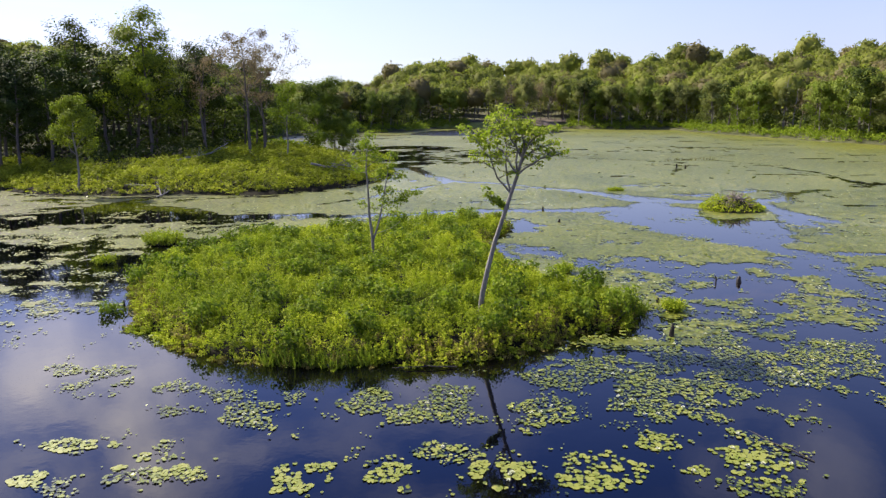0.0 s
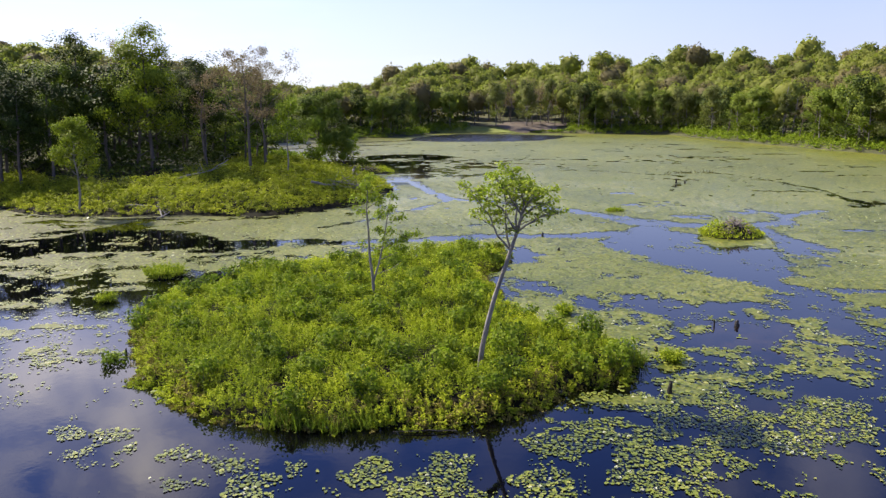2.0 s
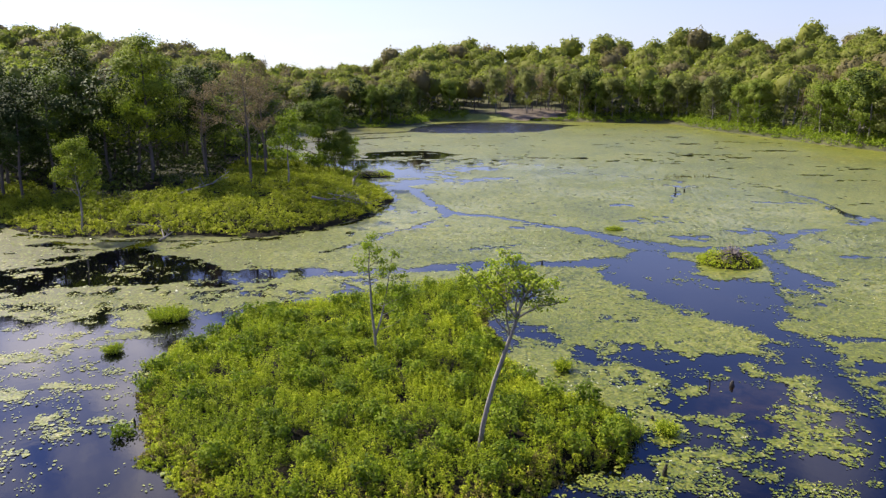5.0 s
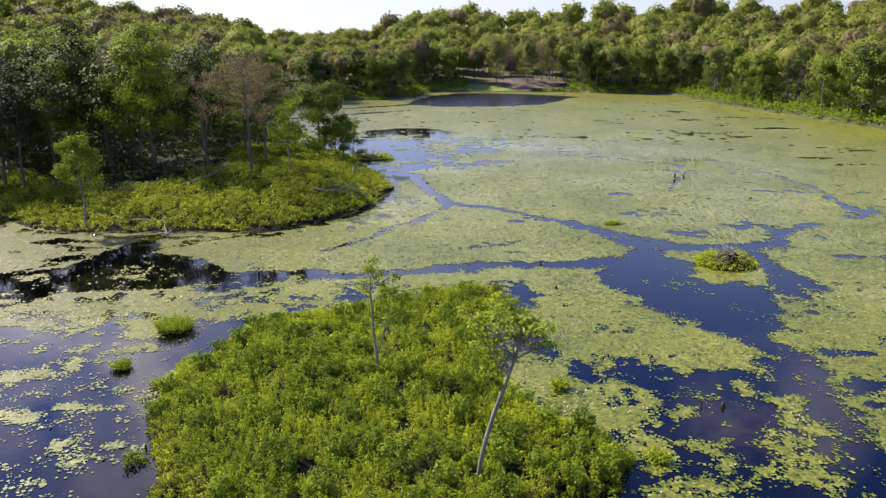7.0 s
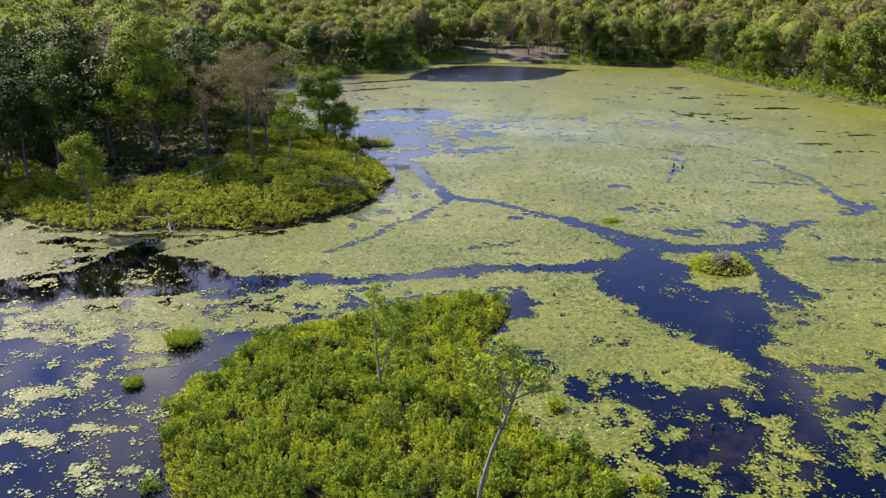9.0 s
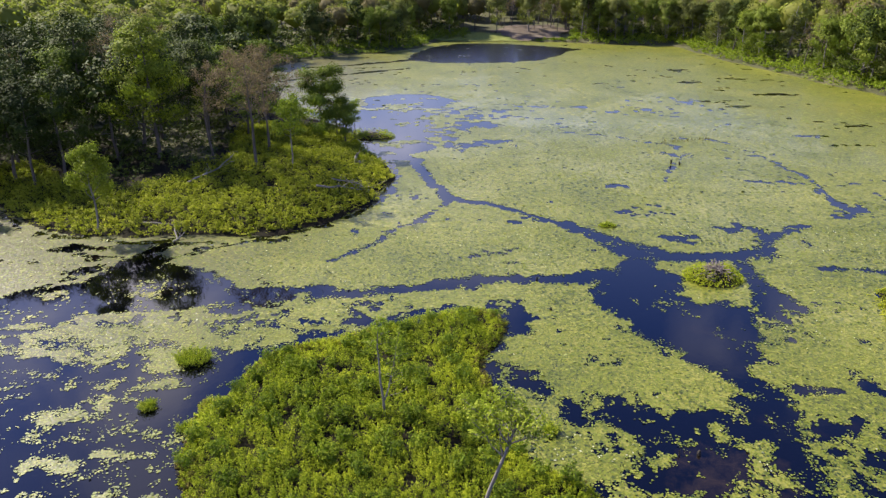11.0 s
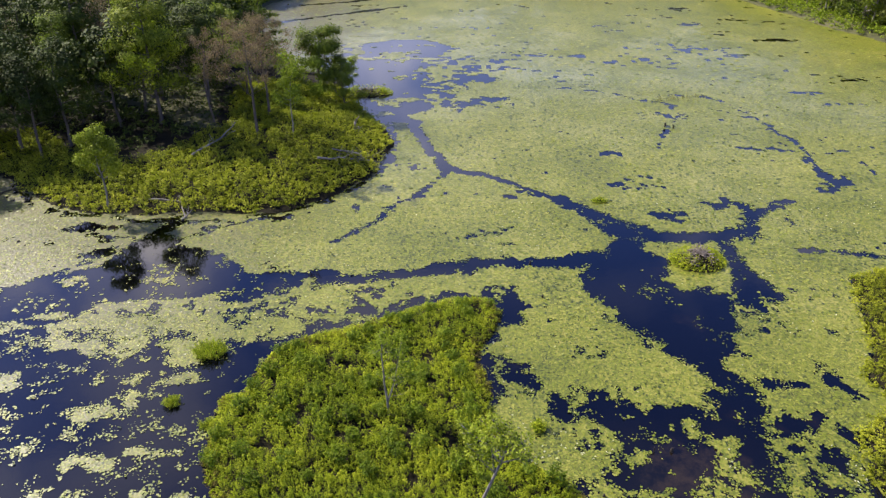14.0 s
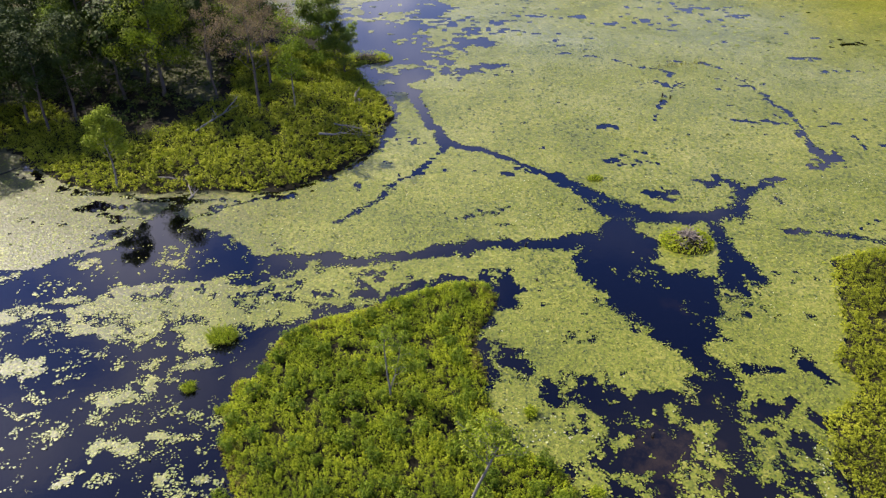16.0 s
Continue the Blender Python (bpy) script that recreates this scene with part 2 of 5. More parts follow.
M_TREE = leaf_material("tree_leaf", (0.016, 0.027, 0.006), (0.052, 0.074, 0.011), (0.125, 0.148, 0.020), 0.15, own=0.35, shift=0.3, plant=0.35)
M_SPRING = leaf_material("young_tree_leaf", (0.06, 0.09, 0.013), (0.165, 0.21, 0.026), (0.30, 0.32, 0.048), 0.32, own=0.4, shift=0.3, plant=0.3)
M_BUD = leaf_material("budding_leaf", (0.10, 0.074, 0.048), (0.205, 0.146, 0.092), (0.33, 0.245, 0.15), 0.35, own=0.6, shift=0.2, plant=0.2)
# pale, narrow colour range: the haze of distance is put into these leaves
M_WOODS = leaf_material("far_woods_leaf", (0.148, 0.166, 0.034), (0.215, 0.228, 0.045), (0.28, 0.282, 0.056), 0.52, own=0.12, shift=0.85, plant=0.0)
M_OLIVE = leaf_material("olive_leaf", (0.085, 0.098, 0.028), (0.180, 0.192, 0.052), (0.29, 0.29, 0.080), 0.40, own=0.35, shift=0.3, plant=0.35)
M_GOLD = leaf_material("yellow_green_leaf", (0.08, 0.11, 0.012), (0.21, 0.25, 0.022), (0.38, 0.40, 0.05), 0.34, own=0.5, shift=0.3, plant=0.2)
M_TAWNY = leaf_material("tawny_sedge", (0.05, 0.042, 0.012), (0.16, 0.13, 0.028), (0.30, 0.25, 0.06), 0.30, own=0.5, shift=0.4, plant=0.0)
# same narrow range, again with distance haze mixed into the brown
M_BROWN = leaf_material("brown_bud", (0.125, 0.108, 0.050), (0.185, 0.156, 0.068), (0.235, 0.196, 0.086), 0.50, own=0.12, shift=0.85, plant=0.0)
M_PETAL = leaf_material("white_petal", (0.60, 0.58, 0.40), (0.70, 0.68, 0.52), (0.80, 0.79, 0.70), 0.3, own=0.5)
M_FRESH = leaf_material("fresh_leaf", (0.11, 0.15, 0.017), (0.24, 0.30, 0.027), (0.41, 0.44, 0.052), 0.42, own=0.6, shift=0.3, plant=0.0)
M_SEDGE = leaf_material("sedge_blade", (0.07, 0.11, 0.012), (0.17, 0.22, 0.02), (0.32, 0.33, 0.05), 0.36, own=0.7, shift=0.0, plant=0.3)
M_BARK = surface_material("grey_brown_bark", [(0.3, (0.05, 0.042, 0.034)), (0.6, (0.13, 0.11, 0.09)), (0.8, (0.22, 0.2, 0.17))], 2.0, 14.0, 0.9, 0.6, (1, 1, 0.25))
M_PALE = surface_material("pale_bark", [(0.3, (0.07, 0.063, 0.052)), (0.52, (0.19, 0.172, 0.145)), (0.75, (0.36, 0.335, 0.29))], 2.5, 18.0, 0.85, 0.5, (1, 1, 0.5))
M_DEAD = surface_material("weathered_wood", [(0.3, (0.12, 0.105, 0.085)), (0.6, (0.25, 0.225, 0.19)), (0.8, (0.38, 0.35, 0.30))], 2.0, 20.0, 0.85, 0.5)
M_WET = surface_material("wet_dark_wood", [(0.3, (0.012, 0.010, 0.008)), (0.6, (0.035, 0.028, 0.020)), (0.8, (0.07, 0.055, 0.04))], 3.0, 25.0, 0.6, 0.5)
M_STICKS = surface_material("grey_sticks", [(0.3, (0.12, 0.095, 0.075)), (0.6, (0.24, 0.20, 0.165)), (0.8, (0.36, 0.32, 0.27))], 3.0, 22.0, 0.9, 0.5)
M_PEAT = surface_material("peat", [(0.35, (0.008, 0.007, 0.004)), (0.6, (0.018, 0.016, 0.008)), (0.8, (0.036, 0.030, 0.014))], 0.8, 9.0, 0.9, 0.6, (1, 1, 1), 0.08)
M_GROUND = surface_material("forest_floor", [(0.30, (0.030, 0.028, 0.012)), (0.5, (0.060, 0.062, 0.022)), (0.68, (0.10, 0.085, 0.042)), (0.82, (0.14, 0.105, 0.065))], 0.05, 2.5, 0.95, 0.4)
M_LITTER = surface_material("leaf_litter", [(0.3, (0.05, 0.040, 0.028)), (0.55, (0.115, 0.088, 0.062)), (0.78, (0.18, 0.14, 0.10))], 0.3, 4.0, 0.95, 0.5)
M_GRASS = surface_material("marsh_grass", [(0.3, (0.07, 0.09, 0.018)), (0.55, (0.15, 0.17, 0.03)), (0.8, (0.26, 0.25, 0.06))], 0.3, 5.0, 0.9, 0.6)


# ---- numbers in fields ----
LATTICE = np.random.RandomState(11).rand(256, 256)


def value_noise(x, y):
    xi, yi = np.floor(x).astype(int), np.floor(y).astype(int)
    u, v = x - xi, y - yi
    u, v = u * u * (3 - 2 * u), v * v * (3 - 2 * v)
    a, b = LATTICE[xi & 255, yi & 255], LATTICE[(xi + 1) & 255, yi & 255]
    c, d = LATTICE[xi & 255, (yi + 1) & 255], LATTICE[(xi + 1) & 255, (yi + 1) & 255]
    return (a * (1 - u) + b * u) * (1 - v) + (c * (1 - u) + d * u) * v


def fbm(x, y, size, octaves=4):
    """Noise about -1 to 1, with features of the given size in metres."""
    total, amp, norm = 0.0, 1.0, 0.0
    for k in range(octaves):
        f = 2 ** k / size
        total = total + amp * (value_noise(x * f + 17.3 * k + 90, y * f + 5.1 * k + 90) * 2 - 1)
        norm += amp
        amp *= 0.55
    return total / norm * 1.5


def smoothstep(a, b, v):
    u = np.clip((v - a) / (b - a), 0, 1)
    return u * u * (3 - 2 * u)


def inside_poly(pts, x, y):
    """Signed distance to a closed outline, positive inside."""
    x, y = np.asarray(x, float), np.asarray(y, float)
    best, inside = np.full(x.shape, 1e9), np.zeros(x.shape, bool)
    for (ax, ay), (bx, by) in zip(pts, pts[1:] + pts[:1]):
        dx, dy = bx - ax, by - ay
        k = np.clip(((x - ax) * dx + (y - ay) * dy) / (dx * dx + dy * dy), 0, 1)
        best = np.minimum(best, np.hypot(x - ax - k * dx, y - ay - k * dy))
        if ay != by:
            inside ^= ((ay > y) != (by > y)) & (x < (bx - ax) * (y - ay) / (by - ay) + ax)
    return np.where(inside, best, -best)


def off_line(pts, x, y):
    """Distance to a line of (x, y, half width), less the width there."""
    best = np.full(x.shape, 1e9)
    for (ax, ay, aw), (bx, by, bw) in zip(pts, pts[1:]):
        dx, dy = bx - ax, by - ay
        k = np.clip(((x - ax) * dx + (y - ay) * dy) / (dx * dx + dy * dy), 0, 1)
        best = np.minimum(best, np.hypot(x - ax - k * dx, y - ay - k * dy) - (aw + (bw - aw) * k))
    return best


def off_oval(o, x, y):
    cx, cy, rx, ry = o
    return (1 - np.hypot((x - cx) / rx, (y - cy) / ry)) * min(rx, ry)


# ---- the plan ----
POND = [(-49, 73.5), (-43.9, 69.6), (-38.5, 65.6), (-33, 63.8), (-25.6, 63.5), (-20.2, 63.2), (-14.5, 64.5), (-10.5, 67.6), (-7.5, 73), (-6.4, 82), (-7.3, 87.5),
        (-10.6, 96), (-14.3, 107), (-22, 118), (-36, 135), (-42, 155), (-40, 175), (-27, 194), (-14, 203), (-7, 210), (0, 231), (20, 229), (37, 225), (52, 218),
        (67, 216), (70, 187), (74, 170), (78, 151), (83, 135), (92, 112), (104, 80), (115, 20), (90, -45), (-90, -45), (-115, 20), (-80, 70)]
ISLAND = [(-13.4, 29.9), (-11.3, 25.2), (-9.2, 22.8), (-7.2, 21.4), (-4.6, 21.3), (-1.5, 21.0), (0.8, 21.2), (2.4, 21.9), (4.4, 23.8), (6.7, 24.7), (7.8, 27.2),
          (6.9, 29.3), (4.7, 30.6), (3.3, 33.7), (2.9, 36.8), (2.4, 40.2), (3.8, 43.4), (4.7, 45.8), (3.2, 47.9), (0.8, 47.7), (-3.7, 45.8), (-7.1, 43.6), (-10.3, 42.8),
          (-12.1, 40.6), (-13.2, 36.9), (-14.4, 36.4), (-14.0, 32.7)]
BANK = [(60, 54), (39.3, 52.6), (35.9, 52.6), (33.3, 51.0), (32.0, 46.3), (31.0, 42.2), (28.2, 38.2), (28.0, 35.1), (25.2, 33.1), (23.9, 30.2), (23.4, 26.8), (26, 20), (40, 14), (60, 14)]
BAY = [(-75, 45), (-36.5, 48.2), (-34.4, 49.9), (-33.2, 51.4), (-31.4, 52.8), (-29.1, 53.3), (-28, 55.1), (-28, 57.6), (-26.1, 59.6), (-24, 58.1), (-22.4, 56.3), (-20.2, 55.6),
       (-18.3, 54.2), (-16, 51.9), (-13.9, 52.5), (-11.9, 51.9), (-13, 46), (-10, 42), (-6, 30), (3.0, 22.5), (8, 23.5), (13, 25.5), (18, 26.5), (21, 24), (24, 26), (40, 16), (40, -30), (-75, -30)]
CREEK = [(-6.9, 93, 0.8), (-3.6, 91, 0.7), (-2.2, 83.6, 0.45), (-0.4, 77.7, 0.55), (1.2, 74.2, 0.75), (5.0, 72.7, 0.25), (9.0, 69.0, 0.35), (12.0, 66.8, 0.45),
         (14.2, 63.6, 1.2), (16.5, 60.4, 1.4), (18.8, 58.8, 1.2), (22.4, 58.3, 0.7), (25.6, 58.6, 0.8), (28.3, 59.3, 0.9), (29.9, 62.2, 0.6), (31.2, 64.2, 0.8), (34.8, 65.6, 0.4)]
LANE = [(16.3, 53.5, 2.6), (12.2, 54.6, 1.0), (8.5, 54.0, 0.65), (4.9, 53.8, 0.55), (0.9, 53.1, 0.7), (-3.1, 52.2, 0.6), (-7.0, 51.5, 0.8), (-10.9, 51.3, 1.0), (-14.1, 51.2, 1.5)]
RUN = [(16.8, 58.5), (11.3, 52.2), (11.4, 50.1), (12.3, 48.1), (13.3, 46.1), (13.5, 44.7), (15.9, 42.6), (16.1, 41.0), (17.2, 39.6), (18.0, 37.9), (17.3, 36.6), (18.3, 34.9), (17.8, 33.1),
       (17.2, 30.7), (17.2, 29.0), (16.5, 26.5), (15, 22), (19, 22), (18.3, 27.5), (18.9, 30.3), (19.4, 33.1), (20.1, 35.7), (19.9, 37.9), (19.0, 40.3), (20.9, 41.4), (21.0, 43.6),
       (22.4, 46.5), (22.6, 48.2), (22.1, 48.8), (19.1, 49.2), (18.3, 50.5), (17.6, 51.8), (17.0, 53.6), (18.4, 57.6)]
NOOK = [(23.7, 50.5), (24.8, 51.5), (26.0, 49.8), (25.2, 48.0), (25.9, 46.2), (24.4, 44.9), (23.6, 46.3), (22.6, 47.8)]
FORK = [(26.4, 65.5, 0.3), (27.2, 64.3, 0.35), (28.9, 66.0, 0.4), (30.1, 65.1, 0.5), (30.0, 63.3, 0.7)]
PRONG = [(-7.2, 91, 0.6), (-6.0, 84, 0.4), (-6.1, 80, 0.32), (-6.5, 76.5, 0.25), (-7.4, 73.4, 0.2)]
SIDE = [(25.6, 58.2, 0.7), (25.4, 53.5, 0.55), (25.5, 50.5, 0.7), (26.3, 47.8, 0.5)]
TWIG = [(1.2, 74.2, 0.35), (-1.3, 70.4, 0.22), (-2.2, 68.4, 0.18), (-4.7, 65.2, 0.1), (-7.7, 59.6, 0.12), (-9.4, 58.0, 0.12)]
EDGE = [(-7.6, 89.2, 0.5), (-6.1, 81.8, 0.6), (-6.3, 76.9, 0.5), (-8.6, 69.9, 0.5), (-12.0, 65.9, 0.4), (-16.0, 63.9, 0.25), (-19.6, 62.1, 0.18), (-22.3, 59.6, 0.15), (-24, 57, 0.4)]
NORTH = [(18.2, 106, 0.2), (23.3, 103.9, 0.12), (29.7, 99.3, 0.2), (32.4, 97.5, 0.25), (30.8, 91, 0.12), (28.2, 87.1, 0.12), (25.9, 81.5, 0.1)]
NORTH_EAST = [(37.8, 102.2, 0.15), (40.3, 97.4, 0.1), (41.9, 89, 0.2), (42.7, 84, 0.25), (42.6, 79.2, 0.1), (41.3, 74, 0.3), (42.0, 71.0, 0.45), (40.3, 68.0, 0.15)]
EAST = [(30.0, 56, 0.15), (34.1, 55.7, 0.15), (37.0, 55.2, 0.3), (40.5, 53.8, 0.4)]
SHORE_POOL = [(-35.2, 60.2, 0.3), (-34.0, 60.7, 0.6), (-32.4, 60.6, 0.35), (-30.4, 60.5, 0.35)]
SHORE_LANE = [(-32.3, 59.3, 0.2), (-30.2, 58.6, 0.35), (-28.3, 58.2, 0.3), (-26.2, 58.8, 0.45), (-25.5, 60.6, 0.4), (-25.0, 62.6, 0.5)]
SHORE_FORK = [(-23.4, 58.1, 0.3), (-22.0, 59.2, 0.3), (-20.3, 60.6, 0.3), (-18.4, 61.8, 0.2), (-15, 62.8, 0.2)]
SHORE_RIM = [(-46, 71.2, 0.2), (-43.6, 68.6, 0.35), (-39.6, 64.9, 0.25), (-36.4, 63.4, 0.25), (-31.3, 62.4, 0.2), (-26.3, 62.1, 0.3), (-20.7, 61.9, 0.2)]
INLET = [(-20, 118), (-22, 128), (-12, 134), (-4, 137), (2, 132), (-1, 124), (-3, 118), (0, 110), (-1, 102), (-4, 93), (-8, 88), (-12, 100), (-16, 110)]
STREAK = [(-37, 150, 0.8), (-26, 159, 0.6), (-17, 165, 1.0), (-8, 171, 0.4)]
STREAK_FAR = [(-32, 172, 0.5), (-19, 178, 0.9), (-6, 187, 1.2)]
GAPS = [(50.8, 150.8, 2.2, 0.8), (45.7, 130.3, 1.5, 0.6), (63.4, 137, 3.4, 0.8), (62.4, 156, 1.8, 0.6), (54.5, 168.5, 2.2, 0.8), (53.5, 103.6, 1.4, 0.4), (53, 97.8, 1.6, 0.35), (45.6, 79.5, 1.2, 0.4),
        (19.3, 79, 0.8, 0.5), (38.6, 80.6, 1.5, 0.4), (-30.2, 55.2, 0.9, 0.5)]
FAR_POND = [(-9, 186), (-8, 196), (-5, 206), (-1, 215), (4, 221), (12, 222), (20, 220), (29, 215), (39, 208), (34, 203), (30, 194), (25, 186), (18, 182), (8, 180), (-2, 181)]
POOL_A = [(8.0, 37.2), (10.0, 37.2), (10.6, 36.5), (12.4, 36.7), (12.4, 35.4), (11.6, 34.2), (12.3, 34.0), (14.2, 35.7), (16.3, 35.7), (16.9, 35.0), (15.1, 34.9), (13.6, 33.4), (15.1, 32.1),
          (14.5, 29.2), (10.8, 28.9), (10.2, 30.3), (10.0, 32.2), (9.3, 34.4), (9.3, 35.7)]
POOL_B = [(21.6, 39.1), (22.6, 38.2), (23.4, 37.2), (21.9, 37.1), (21.1, 37.9)]
POOL_C = [(26.1, 40.0), (26.6, 38.4), (27.3, 36.8), (28.0, 35.8), (26.5, 35.5), (25.6, 37.0), (25.2, 38.5)]
# thin cover over dark water
THIN_A = [(9.7, 35.3), (12.5, 35.1), (18.4, 35.6), (17.6, 30.7), (17.2, 28.6), (16.5, 25), (7.4, 25.5), (7.4, 29.0), (9.8, 30.8), (11.1, 32.1)]
THIN_B = [(20.5, 34.1), (23.6, 35.1), (24.7, 34.1), (25.3, 32.1), (24.0, 29), (22.6, 25), (18.3, 25), (19.1, 30.7)]
THIN_C = [(3.6, 45.1), (3.8, 50.5), (6.3, 50.2), (6.0, 46.5), (5.2, 43.2)]
THIN_D = [(41.3, 75.2), (44.2, 73.4), (43.2, 69.5), (41.2, 68.0), (38.7, 68.2), (40.2, 71.2)]
THIN_E = [(20.8, 62.8), (22.4, 64.1), (23.9, 63.0), (22.9, 61.5)]
PALE = [(-32.3, 45.2), (-28.2, 45.2), (-26.3, 47.8), (-21.1, 48.2), (-17.9, 48.6), (-16.7, 47.4), (-13.3, 49.0), (-12.0, 49.8), (-10.9, 51.9), (-8.8, 50.6), (-9.8, 44.4), (-12.2, 42.7), (-14.1, 41.6),
        (-16.0, 40.8), (-18.1, 39.2), (-18.8, 40.5), (-20.5, 41.7), (-20.6, 40.8), (-24.2, 40.3), (-25.7, 41.1), (-27.7, 41.8), (-29.8, 43.8)]
# ovals of floating leaves in open water: centre and half sizes
DRIFTS = [(-30.3, 50.6, 2.0, 1.2), (-22.9, 51.0, 1.6, 0.8), (-33.6, 43.8, 2.0, 1.6), (-29.7, 38.3, 1.9, 1.3), (-26.4, 35.8, 0.7, 0.4), (-21.7, 35.1, 1.9, 0.7), (-19.8, 36.1, 1.0, 0.5),
          (-22.3, 32.8, 1.1, 0.6), (-20.3, 33.1, 0.6, 0.7), (-18.0, 33.3, 1.4, 0.6), (-19.4, 30.4, 1.7, 0.6), (-20.6, 28.8, 0.6, 0.5), (-23.0, 28.3, 0.9, 0.6), (-20.8, 38.4, 0.9, 0.6),
          (-17.0, 38.4, 1.5, 0.7), (-18.8, 36.9, 0.9, 0.4), (-16.2, 29.3, 0.8, 0.8), (-14.2, 28.4, 1.1, 0.5), (-15.3, 27.5, 0.9, 0.5), (-29.9, 46.0, 1.6, 0.7), (-24.6, 31.6, 0.6, 0.4),
          (-21.6, 30.6, 0.5, 0.4), (-17.5, 31.2, 0.8, 0.3)]
NEAR_DRIFTS = [(-9, 14.2, 0.49, 0.28), (-8.7, 15.9, 0.95, 0.35), (-8.5, 14.7, 0.57, 0.38), (-7.2, 15.2, 0.65, 0.53), (-6, 14.8, 0.63, 0.38), (-3.3, 14.3, 0.74, 0.67), (-2.8, 14.8, 0.51, 0.38), (-1.2, 14.5, 0.62, 0.61), (0.8, 14.6, 0.44, 0.45), (1.4, 14.5, 0.62, 0.54), (3.1, 14, 0.72, 0.46), (4, 15, 1.15, 0.91), (5.3, 15.8, 0.67, 0.57), (5.7, 14.6, 0.5, 0.45), (6.7, 15.6, 0.8, 0.62), (7, 14.7, 0.88, 0.76)]
FRONT_DRIFTS = [(-11.5, 20.9, 0.7, 0.38), (-10.2, 20, 0.42, 0.35), (-9.2, 19.7, 0.5, 0.34), (-8.3, 19.1, 0.88, 0.41), (-7.3, 17.6, 0.59, 0.28), (-6.1, 18.9, 0.87, 0.4), (-5.1, 18.1, 0.46, 0.44), (-4.3, 17.4, 0.56, 0.75), (-2.3, 18.5, 0.77, 0.96), (-1.3, 17.4, 0.81, 1.03), (0.2, 18.1, 0.91, 1.1), (2.4, 17.5, 0.44, 0.49), (3.8, 20.1, 1, 0.98), (4, 18.1, 0.91, 0.73), (5.1, 17.7, 0.89, 0.42), (6, 19.6, 0.98, 1.07), (7.5, 19.2, 1.44, 0.9), (8.1, 23.7, 1.17, 0.6), (9, 21.5, 1.06, 0.76), (9.6, 17.2, 0.86, 0.73), (10.3, 21, 1.91, 1.69), (11.6, 21.4, 1.42, 1.26), (11.9, 19.2, 0.8, 1.02)]

EAST_DRIFTS = [(2.8, 20.1, 0.8, 0.6), (3.9, 22.7, 0.8, 0.4), (5.7, 23.1, 0.9, 0.8), (3.9, 20.8, 1.1, 1.0), (8.8, 27.8, 1.2, 1.8), (13.4, 26.1, 1.4, 1.0), (16.6, 29.6, 1.1, 0.9), (14.8, 28.2, 0.7, 0.45), (11.1, 28.2, 0.9, 0.8), (8.3, 25.0, 1.3, 0.9), (7.2, 23.5, 1.2, 1.0), (15.2, 26.4, 1.1, 1.6),
               (12.0, 22.6, 1.3, 0.9), (9.0, 23.1, 0.8, 1.0), (11.1, 23.9, 0.7, 0.8), (8.8, 26.9, 1.1, 1.1), (12.9, 20.8, 0.7, 0.8), (20.0, 29.1, 0.9, 1.7)]
SCATTER = [(6.5, 24), (8, 29), (9.5, 33), (17, 33.5), (17.3, 27), (16, 22), (13, 19), (4, 19.5), (3, 20.8)]


def pond_depth(x, y):
    """Metres inside the pond's shore line, negative on land."""
    return inside_poly(POND, x + 0.8 * fbm(x, y, 7), y + 0.8 * fbm(y + 50, x, 7))


def island_depth(x, y):
    return inside_poly(ISLAND, x + 0.45 * fbm(x, y, 2.2), y + 0.45 * fbm(y + 40, x, 2.2))


def bank_depth(x, y):
    return inside_poly(BANK, x + 0.7 * fbm(x, y, 3), y + 0.7 * fbm(y + 40, x, 3))


def land_height(x, y):
    s = -pond_depth(x, y)
    inland = np.maximum(s, 0)
    h = np.where(s > 0, 0.12 + 2.5 * (1 - np.exp(-inland / 10)), np.maximum(s * 0.25, -1.0))
    a = x / np.maximum(np.abs(y), 20)
    right = np.interp(a, [-0.20, -0.16, -0.11, -0.02, 0.16, 0.36, 0.53, 0.90], [0, 1.2, 5.5, 9.6, 10.2, 14.2, 15.8, 16.4]) * smoothstep(18, 150, inland)
    left = np.interp(-a, [0.10, 0.16, 0.29, 0.364, 0.44, 0.51, 0.58, 0.80], [0, 1.5, 5.0, 8.5, 12.5, 16.0, 18.5, 21.0]) * smoothstep(170, 400, np.hypot(x, y))
    h = h + np.where(y > 0, right + left, 6 * smoothstep(20, 120, inland))
    return h + 0.25 * fbm(x, y, 9) * smoothstep(0, 4, s) + 1.6 * fbm(x, y, 60) * smoothstep(25, 80, s)


def island_height(x, y):
    d = island_depth(x, y)
    d = d - 0.35
    return np.where(d > 0, 0.02 + 0.30 * (1 - np.exp(-np.maximum(d, 0) / 0.7)), np.maximum(d * 0.9, -0.6)) + 0.07 * fbm(x, y, 0.8) * (d > 0)


def bank_height(x, y):
    d = bank_depth(x, y) - 0.4
    return np.where(d > 0, 0.05 + 0.28 * (1 - np.exp(-np.maximum(d, 0) / 0.9)), np.maximum(d * 0.8, -0.6)) + 0.07 * fbm(x, y, 0.9) * (d > 0)


